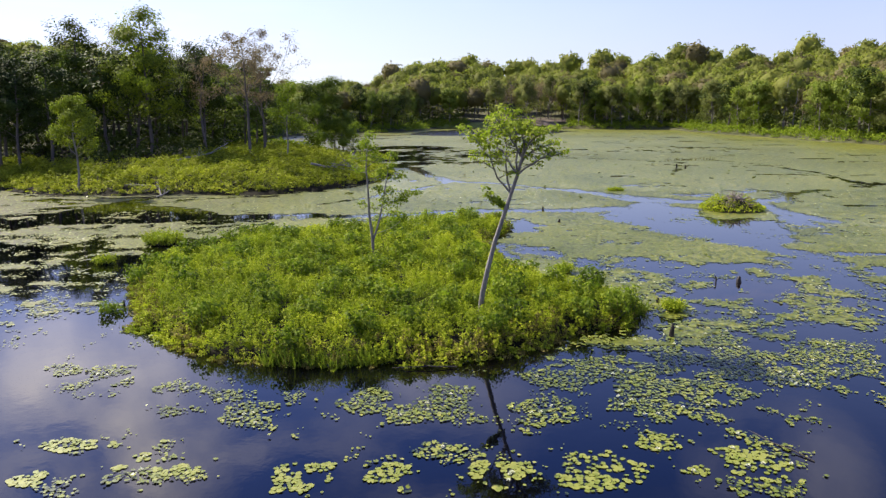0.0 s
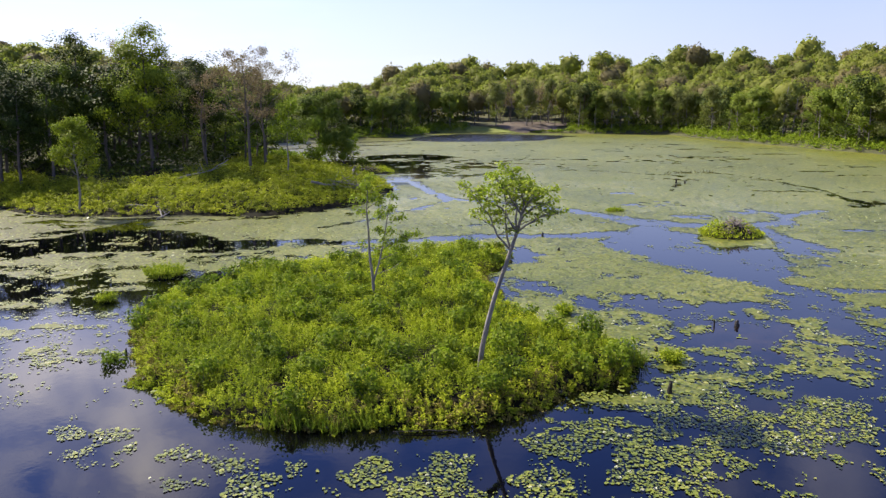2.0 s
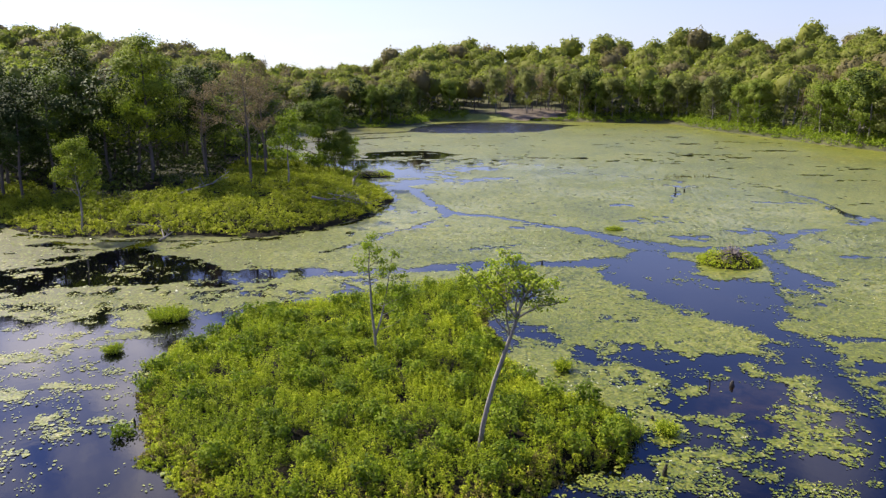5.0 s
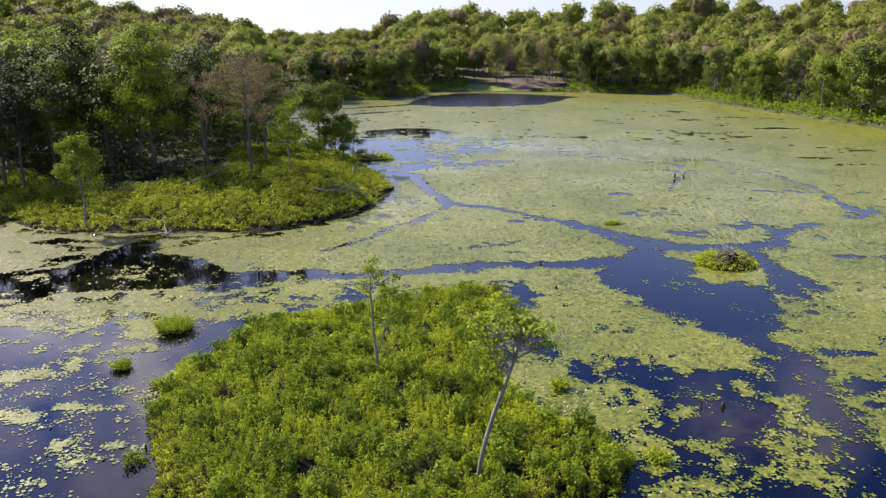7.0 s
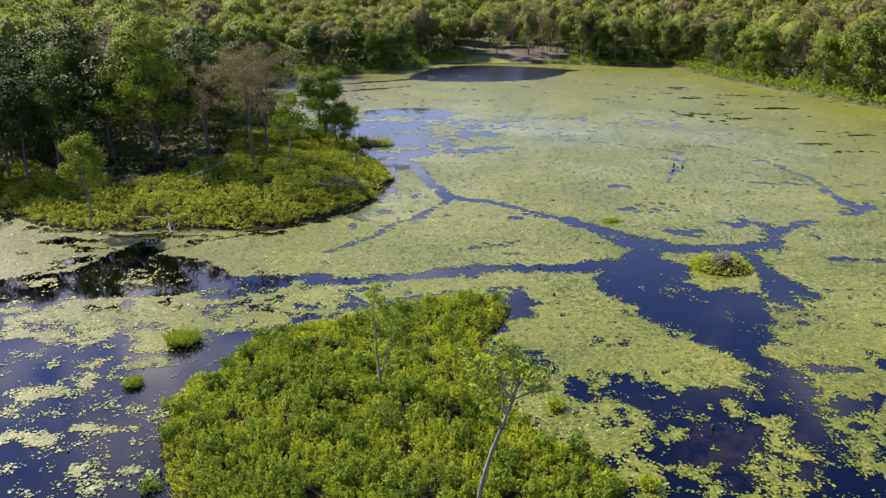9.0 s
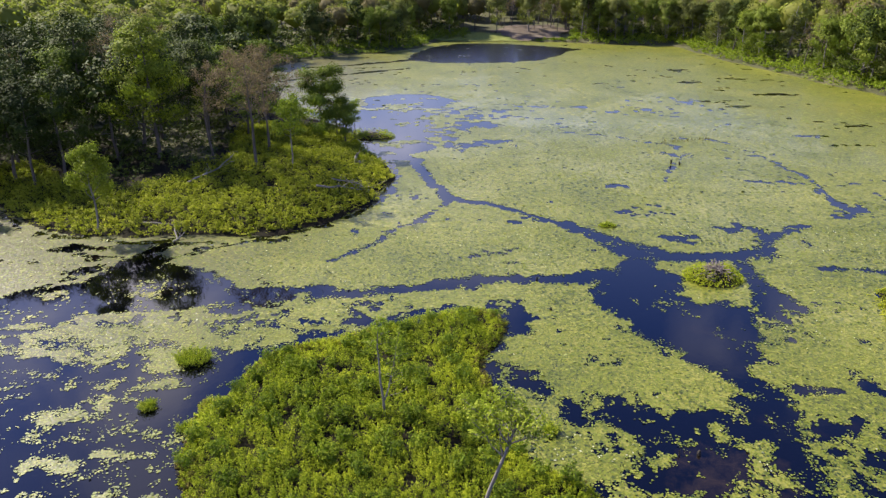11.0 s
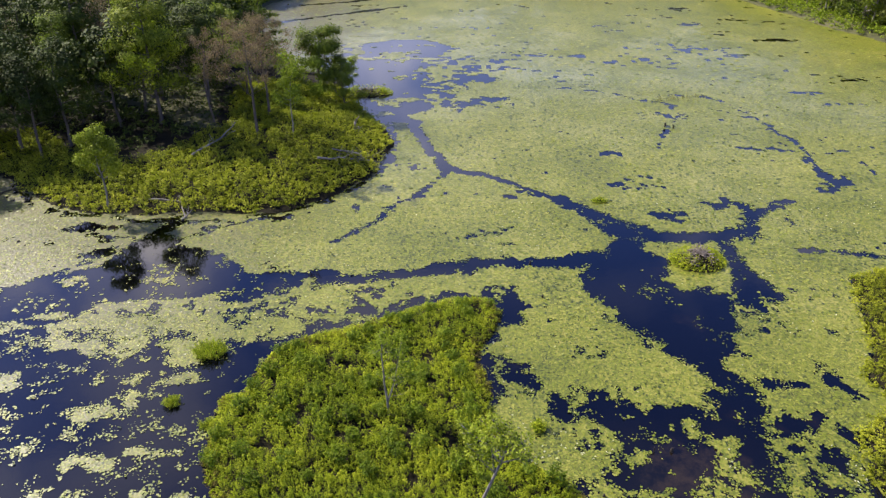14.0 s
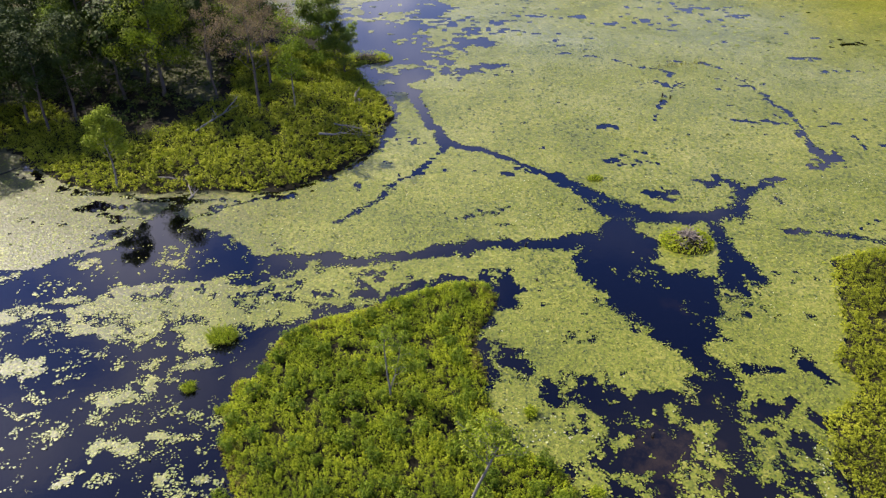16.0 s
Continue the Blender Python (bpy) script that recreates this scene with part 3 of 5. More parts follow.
def leaf_cover(x, y):
    """Metres inside the carpet of floating leaves; negative where water is open."""
    wx, wy = x + 0.55 * fbm(x, y, 2.6) + 0.18 * fbm(x + 9, y, 0.7), y + 0.55 * fbm(y + 31, x, 2.6) + 0.18 * fbm(y, x + 77, 0.7)
    f = np.full(x.shape, 3.0)
    for line in (CREEK, LANE, SIDE, PRONG):
        f = np.minimum(f, off_line(line, wx, wy) + 0.28 * fbm(x + 3, y + 8, 1.3))
    f = np.minimum(f, -inside_poly(RUN, wx, wy))
    broken = 0.10 + 0.32 * fbm(x + 12, y, 3.5) + 0.24 * fbm(x, y + 44, 1.2)
    for line in (TWIG, FORK):
        f = np.minimum(f, off_line(line, wx, wy) + 0.04 + 0.16 * fbm(x + 12, y, 2.0))
    for line in (EDGE, NORTH, NORTH_EAST, EAST, SHORE_POOL, SHORE_LANE, SHORE_FORK, SHORE_RIM, STREAK, STREAK_FAR):
        f = np.minimum(f, off_line(line, wx, wy) + broken)
    f = np.minimum(f, -inside_poly(BAY, wx, wy))
    f = np.minimum(f, -np.minimum(inside_poly(INLET, wx, wy), 1.3) + 2.4 * fbm(x * 0.7, y * 1.2, 7) + 1.9 * fbm(x, y, 2.4) + 0.72)
    # thin, broken cover round the inlet and in a band across the pond
    sparse = np.maximum(smoothstep(0, 9, off_oval((-3, 113, 19, 23), x + 9 * fbm(x, y, 11), y + 9 * fbm(y, x, 11))), 0.45 * smoothstep(9, 2, np.abs(y - 121 - 0.12 * x)) * (x > 0) * smoothstep(75, 45, x))
    f = np.minimum(f, 1.25 - 1.35 * sparse + 0.8 * fbm(x * 0.5, y * 1.1, 3.0) + 1.1 * fbm(x + 70, y, 1.1))
    for o in GAPS:
        f = np.minimum(f, -off_oval(o, wx, wy) + 0.75 * fbm(x, y, 1.4))
    f = np.minimum(f, -inside_poly(FAR_POND, wx, wy))
    for pool in (POOL_A, POOL_B, POOL_C, NOOK):
        f = np.minimum(f, -np.minimum(inside_poly(pool, wx, wy), 1.1) + 0.8 * fbm(x, y, 2.2) + 0.5 * fbm(x, y, 0.8) + 0.1)
    for pool, bias in ((THIN_A, 0.22), (THIN_B, 0.02), (THIN_C, 0.0), (THIN_D, -0.12), (THIN_E, 0.0)):
        f = np.minimum(f, -np.minimum(inside_poly(pool, wx, wy) * 1.5, 0.5 + bias) + 1.1 * fbm(x + 31, y, 2.4) + 1.0 * fbm(x, y + 15, 0.9, 3) + 0.30)
    # ragged water by the island's shores and small gaps elsewhere
    fine = fbm(x + 200, y, 0.75, 3)
    ring = island_depth(x, y)
    f = np.minimum(f, np.where(y > 22, -ring - 0.75 + 1.5 * fbm(x + 60, y, 2.2), f))
    f = np.minimum(f, 1.05 + 1.4 * fbm(x, y + 300, 6) + 1.1 * fbm(x, y, 1.5) + np.where(y < 50, np.where(x > 8, -0.15, -0.1), 1.6))
    f = f + 0.30 * fine
    drift = np.full(x.shape, -9.0)
    drift = np.maximum(drift, inside_poly(PALE, wx, wy))
    for o in DRIFTS + NEAR_DRIFTS + FRONT_DRIFTS + EAST_DRIFTS:
        drift = np.maximum(drift, off_oval(o, wx, wy))
    drift = np.minimum(drift, 0.45) + 0.55 * fbm(x, y + 80, 1.3) + 0.42 * fine - 0.10
    drift = np.maximum(drift, 0.8 * fbm(x + 33, y * 1.5 + 7, 3.0) + 0.3 * fine - 0.62)
    drift = np.maximum(drift, np.where((x < -9) & (y > 20) & (y < 50), 0.75 * fbm(x + 233, y * 1.7 + 7, 2.0) + 0.4 * fine - 0.56, -9))
    drift = np.maximum(drift, np.where((y > 88) & (y < 140) & (x < 8), 0.9 * fbm(x * 0.5, y * 1.3 + 60, 3.4) + 0.5 * fbm(x + 5, y, 1.2) - 0.42, -9))
    drift = np.maximum(drift, np.where((y > 26) & (y < 36) & (x > 8) & (x < 17.2), 0.9 * fbm(x + 33, y * 1.2, 1.8) + 0.5 * fine - 0.42, -9))
    drift = np.maximum(drift, np.where((x > 17.4) & (x < 19.5) & (y > 44) & (y < 50), 0.35 * fbm(x + 5, y, 1.1) - 0.18, -9))
    drift = np.maximum(drift, np.where(inside_poly(SCATTER, x, y) > 0, np.minimum(0.9 * fbm(x + 13, y * 1.2, 1.7) + 0.7 * fine - 0.52, 0.2), -9))
    return np.maximum(f, drift)


# ---- building ----
def build_mesh(name, verts, loops, sizes, material, tint=None, smooth=False):
    me = bpy.data.meshes.new(name)
    verts, loops, sizes = np.asarray(verts, np.float32), np.asarray(loops, np.int32).ravel(), np.asarray(sizes, np.int32)
    me.vertices.add(len(verts))
    me.vertices.foreach_set("co", verts.ravel())
    me.loops.add(len(loops))
    me.loops.foreach_set("vertex_index", loops)
    me.polygons.add(len(sizes))
    me.polygons.foreach_set("loop_start", np.concatenate([[0], np.cumsum(sizes)[:-1]]).astype(np.int32))
    if smooth:
        me.polygons.foreach_set("use_smooth", np.ones(len(sizes), bool))
    me.update(calc_edges=True)
    if tint is not None:
        me.attributes.new("tint", "FLOAT", "POINT").data.foreach_set("value", np.asarray(tint, np.float32))
    me.materials.append(material)
    return me


class Heap:
    """Vertices and faces of one mesh in the making."""

    def __init__(self):
        self.v, self.f, self.s, self.t, self.n = [], [], [], [], 0

    def add(self, verts, faces, tint=0.0):
        verts, faces = np.asarray(verts, float), np.asarray(faces, int)
        self.v.append(verts)
        self.f.append((faces + self.n).ravel())
        self.s.append(np.full(len(faces), faces.shape[1]))
        self.t.append(np.broadcast_to(np.asarray(tint, float), (len(verts),)))
        self.n += len(verts)
        return self

    def mesh(self, name, material, smooth=False):
        return build_mesh(name, np.concatenate(self.v), np.concatenate(self.f), np.concatenate(self.s), material, np.concatenate(self.t), smooth)


def thing(name, at, label, category, group="", kind=""):
    ob = new(name)
    ob.empty_display_size = 0.2
    ob.matrix_world = at
    return tagged(ob, label, category, group, kind)


def part(name, mesh, parent, label=""):
    ob = new(name, mesh)
    ob.parent = parent
    return tagged(ob, label)


def tube(heap, pts, radii, sides=6, tint=0.0):
    pts, radii = np.asarray(pts, float), np.asarray(radii, float)
    way = np.gradient(pts, axis=0)
    way /= np.linalg.norm(way, axis=1)[:, None] + 1e-9
    ref = np.where(np.abs(way[:, 2:3]) > 0.9, [[1.0, 0, 0]], [[0, 0, 1.0]])
    a = np.cross(way, ref)
    a /= np.linalg.norm(a, axis=1)[:, None] + 1e-9
    b = np.cross(way, a)
    ang = np.arange(sides) / sides * 2 * np.pi
    ring = pts[:, None] + radii[:, None, None] * (np.cos(ang)[None, :, None] * a[:, None] + np.sin(ang)[None, :, None] * b[:, None])
    k, i = np.meshgrid(np.arange(len(pts) - 1), np.arange(sides), indexing="ij")
    j = (i + 1) % sides
    f = np.stack([k * sides + i, k * sides + j, (k + 1) * sides + j, (k + 1) * sides + i], -1).reshape(-1, 4)
    heap.add(ring.reshape(-1, 3), f, tint)
    heap.add(ring[-1], [list(range(sides))], tint)
    heap.add(ring[0][::-1], [list(range(sides))], tint)


def leaves(heap, centre, normal, size, rng, tint=0.0, slim=0.30):
    """Folded diamond leaves at the given places."""
    n = len(centre)
    normal = normal / (np.linalg.norm(normal, axis=1)[:, None] + 1e-9)
    t = np.cross(normal, rng.normal(size=(n, 3)))
    t /= np.linalg.norm(t, axis=1)[:, None] + 1e-9
    b = np.cross(normal, t)
    s = np.broadcast_to(size, (n,))[:, None]
    v = np.stack([centre - t * s * 0.5, centre + b * s * slim + normal * s * 0.1, centre + t * s * 0.5 - normal * s * 0.08, centre - b * s * slim + normal * s * 0.1], 1)
    heap.add(v.reshape(-1, 3), np.arange(4 * n).reshape(n, 4), np.repeat(np.broadcast_to(tint, (n,)), 4))


def blades(heap, foot, tip, width, rng, tint=0.0):
    """Grass blades: tapering strips that bend over."""
    n = len(foot)
    side = rng.normal(size=(n, 3)) * [1, 1, 0.1]
    side /= np.linalg.norm(side, axis=1)[:, None]
    mid = foot * 0.45 + tip * 0.55
    mid[:, 2] += 0.12 * np.linalg.norm(tip - foot, axis=1)
    w = np.broadcast_to(width, (n,))[:, None]
    v = np.stack([foot - side * w * 0.5, foot + side * w * 0.5, mid + side * w * 0.4, mid - side * w * 0.4, tip + side * w * 0.1, tip - side * w * 0.1], 1)
    q = np.arange(n)[:, None] * 6
    heap.add(v.reshape(-1, 3), np.concatenate([q + [0, 1, 2, 3], q + [3, 2, 4, 5]]), np.repeat(np.broadcast_to(tint, (n,)), 6))


def bent(p, q, rng, n=6, wobble=0.05, sag=0.0):
    """A line from p to q with small bends."""
    p, q = np.asarray(p, float), np.asarray(q, float)
    k = np.linspace(0, 1, n)[:, None]
    out = p + (q - p) * k + np.cumsum(rng.normal(size=(n, 3)), axis=0) * wobble * np.linalg.norm(q - p) / n * np.sin(k * np.pi)
    out[:, 2] += sag * np.linalg.norm(q - p) * np.sin(k[:, 0] * np.pi)
    return out


def grow(heap, rng, trunk, radius, count, reach, start=0.35, lift=0.6, depth=2, sides=5, taper=0.35, swing=0.0):
    """Limbs along a trunk line; gives back the places of the twigs' ends."""
    tips = []
    trunk = np.asarray(trunk, float)
    for k in range(count):
        u = start + (1 - start) * (k + rng.rand()) / count
        i = u * (len(trunk) - 1)
        j = min(int(i), len(trunk) - 2)
        p = trunk[j] + (trunk[j + 1] - trunk[j]) * (i - j)
        az = swing + k * 2.4 + rng.rand() * 0.9
        r = reach * (1.15 - 0.75 * (u - start) / (1 - start)) * (0.7 + 0.5 * rng.rand())
        q = p + np.array([math.cos(az) * r, math.sin(az) * r, lift * r * (0.6 + 0.8 * rng.rand())])
        line = bent(p, q, rng, 5, 0.22)
        r0 = radius * (1 - 0.75 * u) * taper + 0.008
        tube(heap, line, np.linspace(r0, r0 * 0.3, 5), sides)
        tips += [line[2], line[3], line[4]]
        if depth > 1:
            tips += grow(heap, rng, line, r0 * 1.6, 4, r * 0.45, 0.35, lift * 0.7, depth - 1, 3, 0.45)
    return tips


def clumped(heap, rng, tips, count, spread, size, up=0.5, tint=0.0, flat_part=0.6, heart=None, stray=0.5):
    """Leaves in clumps about the twigs' ends, facing outward and up."""
    tips = np.asarray(tips, float)
    which = rng.randint(0, len(tips), count)
    off = rng.normal(size=(count, 3)) * [1, 1, flat_part]
    off /= np.linalg.norm(off, axis=1)[:, None] + 1e-9
    c = tips[which] + off * (spread * (0.35 + 0.75 * rng.rand(count)))[:, None]
    shade = np.broadcast_to(tint, (count,)) + (rng.rand(len(tips)) * 0.4)[which]
    face = off + [0, 0, up]
    if heart is not None:
        out = c - np.asarray(heart)
        face = face * 0.6 + out / (np.linalg.norm(out, axis=1)[:, None] + 1e-9) * 1.2
    leaves(heap, c, face + rng.normal(size=(count, 3)) * stray, size * (0.6 + 0.8 * rng.rand(count)), rng, shade, 0.33)


# ---- the large structure ----
def axis_steps(fine_from, fine_to, step, far_from, far_to):
    out = list(np.arange(fine_from, fine_to + step, step))
    s, x = step, out[-1]
    while x < far_to:
        s *= 1.22
        x += s
        out.append(x)
    s, x = step, out[0]
    while x > far_from:
        s *= 1.22
        x -= s
        out.insert(0, x)
    return np.array(out)


def sheet(name, xs, ys, height, material, keep=None, snap=None):
    """A grid over the plan; keep(x, y) picks the cells, snap pulls the rim to its zero line."""
    gx, gy = np.meshgrid(xs, ys)
    ix, iy = np.meshgrid(np.arange(len(xs) - 1), np.arange(len(ys) - 1))
    a = (iy * len(xs) + ix).ravel()
    q = np.stack([a, a + 1, a + len(xs) + 1, a + len(xs)], 1)
    px, py = gx.ravel(), gy.ravel()
    if keep is not None:
        q = q[keep(px[q].mean(1), py[q].mean(1)) > 0]
        used, q = np.unique(q, return_inverse=True)
        q = q.reshape(-1, 4)
        px, py = px[used], py[used]
        if snap:
            f = keep(px, py)
            e = snap * 0.25
            dx, dy = (keep(px + e, py) - f) / e, (keep(px, py + e) - f) / e
            g = dx * dx + dy * dy + 0.05
            move = np.where(f < 0, -f, 0) / g
            px, py = px + np.clip(move * dx, -snap * 0.6, snap * 0.6), py + np.clip(move * dy, -snap * 0.6, snap * 0.6)
    return build_mesh(name, np.stack([px, py, height(px, py)], 1), q, np.full(len(q), 4), material, None, True)


ground = tagged(new("ground", sheet("ground", axis_steps(-120, 120, 2.2, -2600, 2600), axis_steps(-50, 330, 2.2, -2600, 3200), land_height, M_GROUND)),
                "wooded ground of leaf litter and low growth round the pond", "ground", kind="structure")
water = tagged(new("water", sheet("water", np.linspace(-125, 125, 26), np.linspace(-55, 245, 31), lambda x, y: x * 0, M_WATER)),
               "still dark pond water that mirrors the sky", "water", kind="structure")
island = tagged(new("island", sheet("island", np.arange(-16.5, 10, 0.3), np.arange(18.5, 50.5, 0.3), island_height, M_PEAT, lambda x, y: island_depth(x, y) + 1.0)),
                "low peaty island in the pond", "island", kind="structure")
bank = tagged(new("marsh_bank", sheet("marsh_bank", np.arange(20, 62, 0.5), np.arange(11, 57, 0.5), bank_height, M_PEAT, lambda x, y: bank_depth(x, y) + 1.2)),
              "low peaty marsh bank covered in shrubs", "marsh", kind="structure")


def litter_keep(x, y):
    return off_oval((28, 240, 10, 11), x + 3 * fbm(x, y, 6), y + 3 * fbm(y, x, 6)) + 1.5


clearing = tagged(new("clearing", sheet("clearing", np.arange(8, 48, 0.8), np.arange(216, 262, 0.8), lambda x, y: land_height(x, y) + 0.35, M_LITTER, litter_keep, 0.8)),
                  "bare slope of brown leaf litter in the woods", "ground", kind="structure")


def meadow_keep(x, y):
    return off_oval((16, 232, 22, 6), x + 3 * fbm(x, y, 6), y + 2 * fbm(y, x, 6)) - 0.4


meadow = tagged(new("meadow", sheet("meadow", np.arange(-8, 44, 0.8), np.arange(224, 246, 0.8), lambda x, y: np.maximum(land_height(x, y), 0) + 0.2, M_GRASS, meadow_keep, 0.8)),
                "strip of bright marsh grass along the shore", "grass", kind="structure")


point_bank = tagged(new("point_bank", sheet("point_bank", np.arange(-62, -3, 0.6), np.arange(58, 114, 0.6), lambda x, y: land_height(x, y) + 0.05, M_PEAT,
                                            lambda x, y: np.where((-pond_depth(x, y) < 19), -pond_depth(x, y) + 0.5, -1))),
                    "dark peaty shore of the wooded point", "shore", kind="structure")


# ---- floating leaves ----
def open_carpet(x, y):
    f = leaf_cover(x, y) - 0.12
    f = np.minimum(f, pond_depth(x, y) + 0.5)
    f = np.minimum(f, -bank_depth(x, y) + 0.4)
    return f


def carpet(name, xs, ys, step, keep):
    return tagged(new(name, sheet(name, xs, ys, lambda x, y: 0.016 + 0.006 * fbm(x, y, 1.5), M_CARPET, keep, step)),
                  "yellow-green carpet of floating water plants on the pond", "water plants", kind="stuff")


carpet("floating_carpet", np.linspace(-40, 42, 411), np.linspace(23, 62, 196), 0.2, lambda x, y: open_carpet(x, y) - 0.12)
carpet("floating_carpet", np.linspace(-60, 70, 362), np.linspace(62, 112, 139), 0.36, open_carpet)
carpet("floating_carpet", np.linspace(-100, -40, 101), np.linspace(44, 76, 54), 0.6, lambda x, y: np.where((x < -60) | (y < 62), open_carpet(x, y), -1))
carpet("floating_carpet", np.linspace(42, 110, 98), np.linspace(20, 62, 61), 0.7, open_carpet)
carpet("floating_carpet", np.linspace(70, 104, 49), np.linspace(62, 112, 72), 0.7, open_carpet)
carpet("floating_carpet", np.linspace(-46, 100, 184), np.linspace(112, 234, 153), 0.8, open_carpet)


def pad_shape():
    """A round leaf with its notch, eight corners."""
    a = np.radians([18, 60, 105, 150, 195, 240, 290, 342])
    p = np.stack([np.cos(a), np.sin(a), 0 * a], 1)
    return np.concatenate([p, [[0.12, 0, 0]]])


PAD = pad_shape()
BEDS = NEAR_DRIFTS


def in_bed(x, y):
    hit = np.zeros(x.shape, bool)
    for cx, cy, rx, ry in BEDS:
        hit |= np.hypot((x - cx) / rx, (y - cy) / ry) < 1.0
    return hit


def pad_field(heap, x0, x1, y0, y1, step, low, high, chance, seed, edge=0.0, tuft=None):
    rng = np.random.RandomState(seed)
    gx, gy = np.meshgrid(np.arange(x0, x1, step), np.arange(y0, y1, step))
    x, y = gx.ravel() + (rng.rand(gx.size) - 0.5) * step * 1.1, gy.ravel() + (rng.rand(gx.size) - 0.5) * step * 1.1
    ok = rng.rand(x.size) < chance
    if tuft is not None:
        ok &= fbm(x, y + 140, 0.7, 3) + 0.4 * fbm(x, y, 3) > tuft
    x, y = x[ok], y[ok]
    ok = (np.minimum(np.minimum(leaf_cover(x, y) - edge, pond_depth(x, y)), np.minimum(-bank_depth(x, y), -island_depth(x, y) + 0.1)) > 0) & ~in_bed(x, y)
    x, y = x[ok], y[ok]
    n = len(x)
    r = (low + (high - low) * rng.rand(n) ** 1.5) * 0.5
    turn = rng.rand(n) * 2 * np.pi
    c, s = np.cos(turn)[:, None], np.sin(turn)[:, None]
    squash = 0.72 + 0.4 * rng.rand(n, 2)
    px, py = PAD[None, :, 0] * (r * squash[:, 0])[:, None], PAD[None, :, 1] * (r * squash[:, 1])[:, None]
    vx, vy = px * c - py * s, px * s + py * c
    tilt = rng.normal(size=(n, 2)) * 0.03
    stand = (rng.rand(n) < 0.04)[:, None]
    tilt = np.where(stand & (r < 0.2)[:, None], tilt * 6, tilt)
    vz = vx * tilt[:, :1] + vy * tilt[:, 1:] + 0.021 + 0.012 * rng.rand(n)[:, None] + np.where(stand, 0.05, 0)
    v = np.stack([vx + x[:, None], vy + y[:, None], np.maximum(vz, 0.006)], -1)
    # pads west of x -10 paler in the bay: sun sheen put into their tint
    tint = 0.45 + 0.4 * fbm(x, y, 5) + 0.20 * rng.normal(size=n) - np.where(rng.rand(n) < 0.16 + 0.22 * fbm(x + 400, y, 4.5) + 0.14 * fbm(x, y + 90, 1.2), 0.9, 0) + (0.45 * smoothstep(58, 51, y) - 0.12) * smoothstep(-10, -24, x + 4 * fbm(x, y, 6)) * smoothstep(22, 30, y)
    heap.add(v.reshape(-1, 3), np.arange(n * 9).reshape(n, 9), np.repeat(tint, 9))
    return n


pads = Heap()
pad_field(pads, -24, 26, 11.5, 24, 0.096, 0.06, 0.155, 0.90, 1, -0.05)
pad_field(pads, -38, 40, 24, 46, 0.13, 0.08, 0.21, 0.80, 2, -0.05)
pad_field(pads, -48, 48, 46, 66, 0.22, 0.14, 0.30, 0.66, 3, -0.04)
pad_field(pads, -38, 40, 24, 46, 0.16, 0.06, 0.15, 0.5, 6, -0.55, 0.30)
pad_field(pads, -45, 45, 46, 66, 0.22, 0.09, 0.20, 0.5, 7, -0.50, 0.30)
pad_field(pads, -24, 26, 11.5, 24, 0.12, 0.04, 0.12, 0.5, 8, -0.50, 0.35)
pad_field(pads, -60, 66, 66, 110, 0.42, 0.22, 0.45, 0.55, 4)
pad_field(pads, -44, 95, 110, 228, 1.2, 0.5, 0.95, 0.55, 5)
tagged(new("lily_pads", pads.mesh("lily_pads", M_PAD)), "round yellow-green lily pads floating on the pond", "lily pads", kind="stuff")


def lily_flowers():
    """White cups of twelve petals, scattered over the leaves."""
    rng = np.random.RandomState(22)
    h = Heap()
    x, y = np.concatenate([-24 + 50 * rng.rand(2600), -40 + 88 * rng.rand(5200)]), np.concatenate([12 + 22 * rng.rand(2600), 26 + 42 * rng.rand(5200)])
    ok = (np.minimum(np.minimum(leaf_cover(x, y), pond_depth(x, y)), np.minimum(-bank_depth(x, y), -island_depth(x, y))) > 0.1) & (fbm(x, y + 20, 4) > 0.1)
    x, y = x[ok][:420], y[ok][:420]
    for ring, (lean, low) in enumerate(((0.9, 0.035), (0.45, 0.05))):
        for k in range(6):
            a = (k + ring * 0.5) * math.pi / 3 + rng.rand(len(x))
            out = np.stack([np.cos(a), np.sin(a), 0 * a], 1)
            c = np.stack([x, y, 0 * x + low], 1) + out * 0.045 * lean + [0, 0, 0.02 * (1 - lean)]
            leaves(h, c, out * (lean - 1.2) + [0, 0, 0.8], 0.058, rng, 0.0, 0.3)
    return tagged(new("lily_flowers", h.mesh("lily_flowers", M_PETAL)), "small white water lily flowers among the pads", "flowers", kind="stuff")


def reed_row():
    rng = np.random.RandomState(24)
    n = 120
    x = 30.5 + 7.5 * rng.rand(n)
    foot = np.stack([x, 100.6 + 0.25 * (x - 34) + rng.normal(size=n) * 0.5, 0 * x - 0.05], 1)
    tip = foot + np.stack([rng.normal(size=n) * 0.2, rng.normal(size=n) * 0.2, 0.25 + 0.35 * rng.rand(n)], 1)
    h = Heap()
    blades(h, foot, tip, 0.035, rng)
    return tagged(new("reeds", h.mesh("reeds", M_TAWNY)), "thin row of brown reeds standing in the pond", "reeds", kind="stuff")


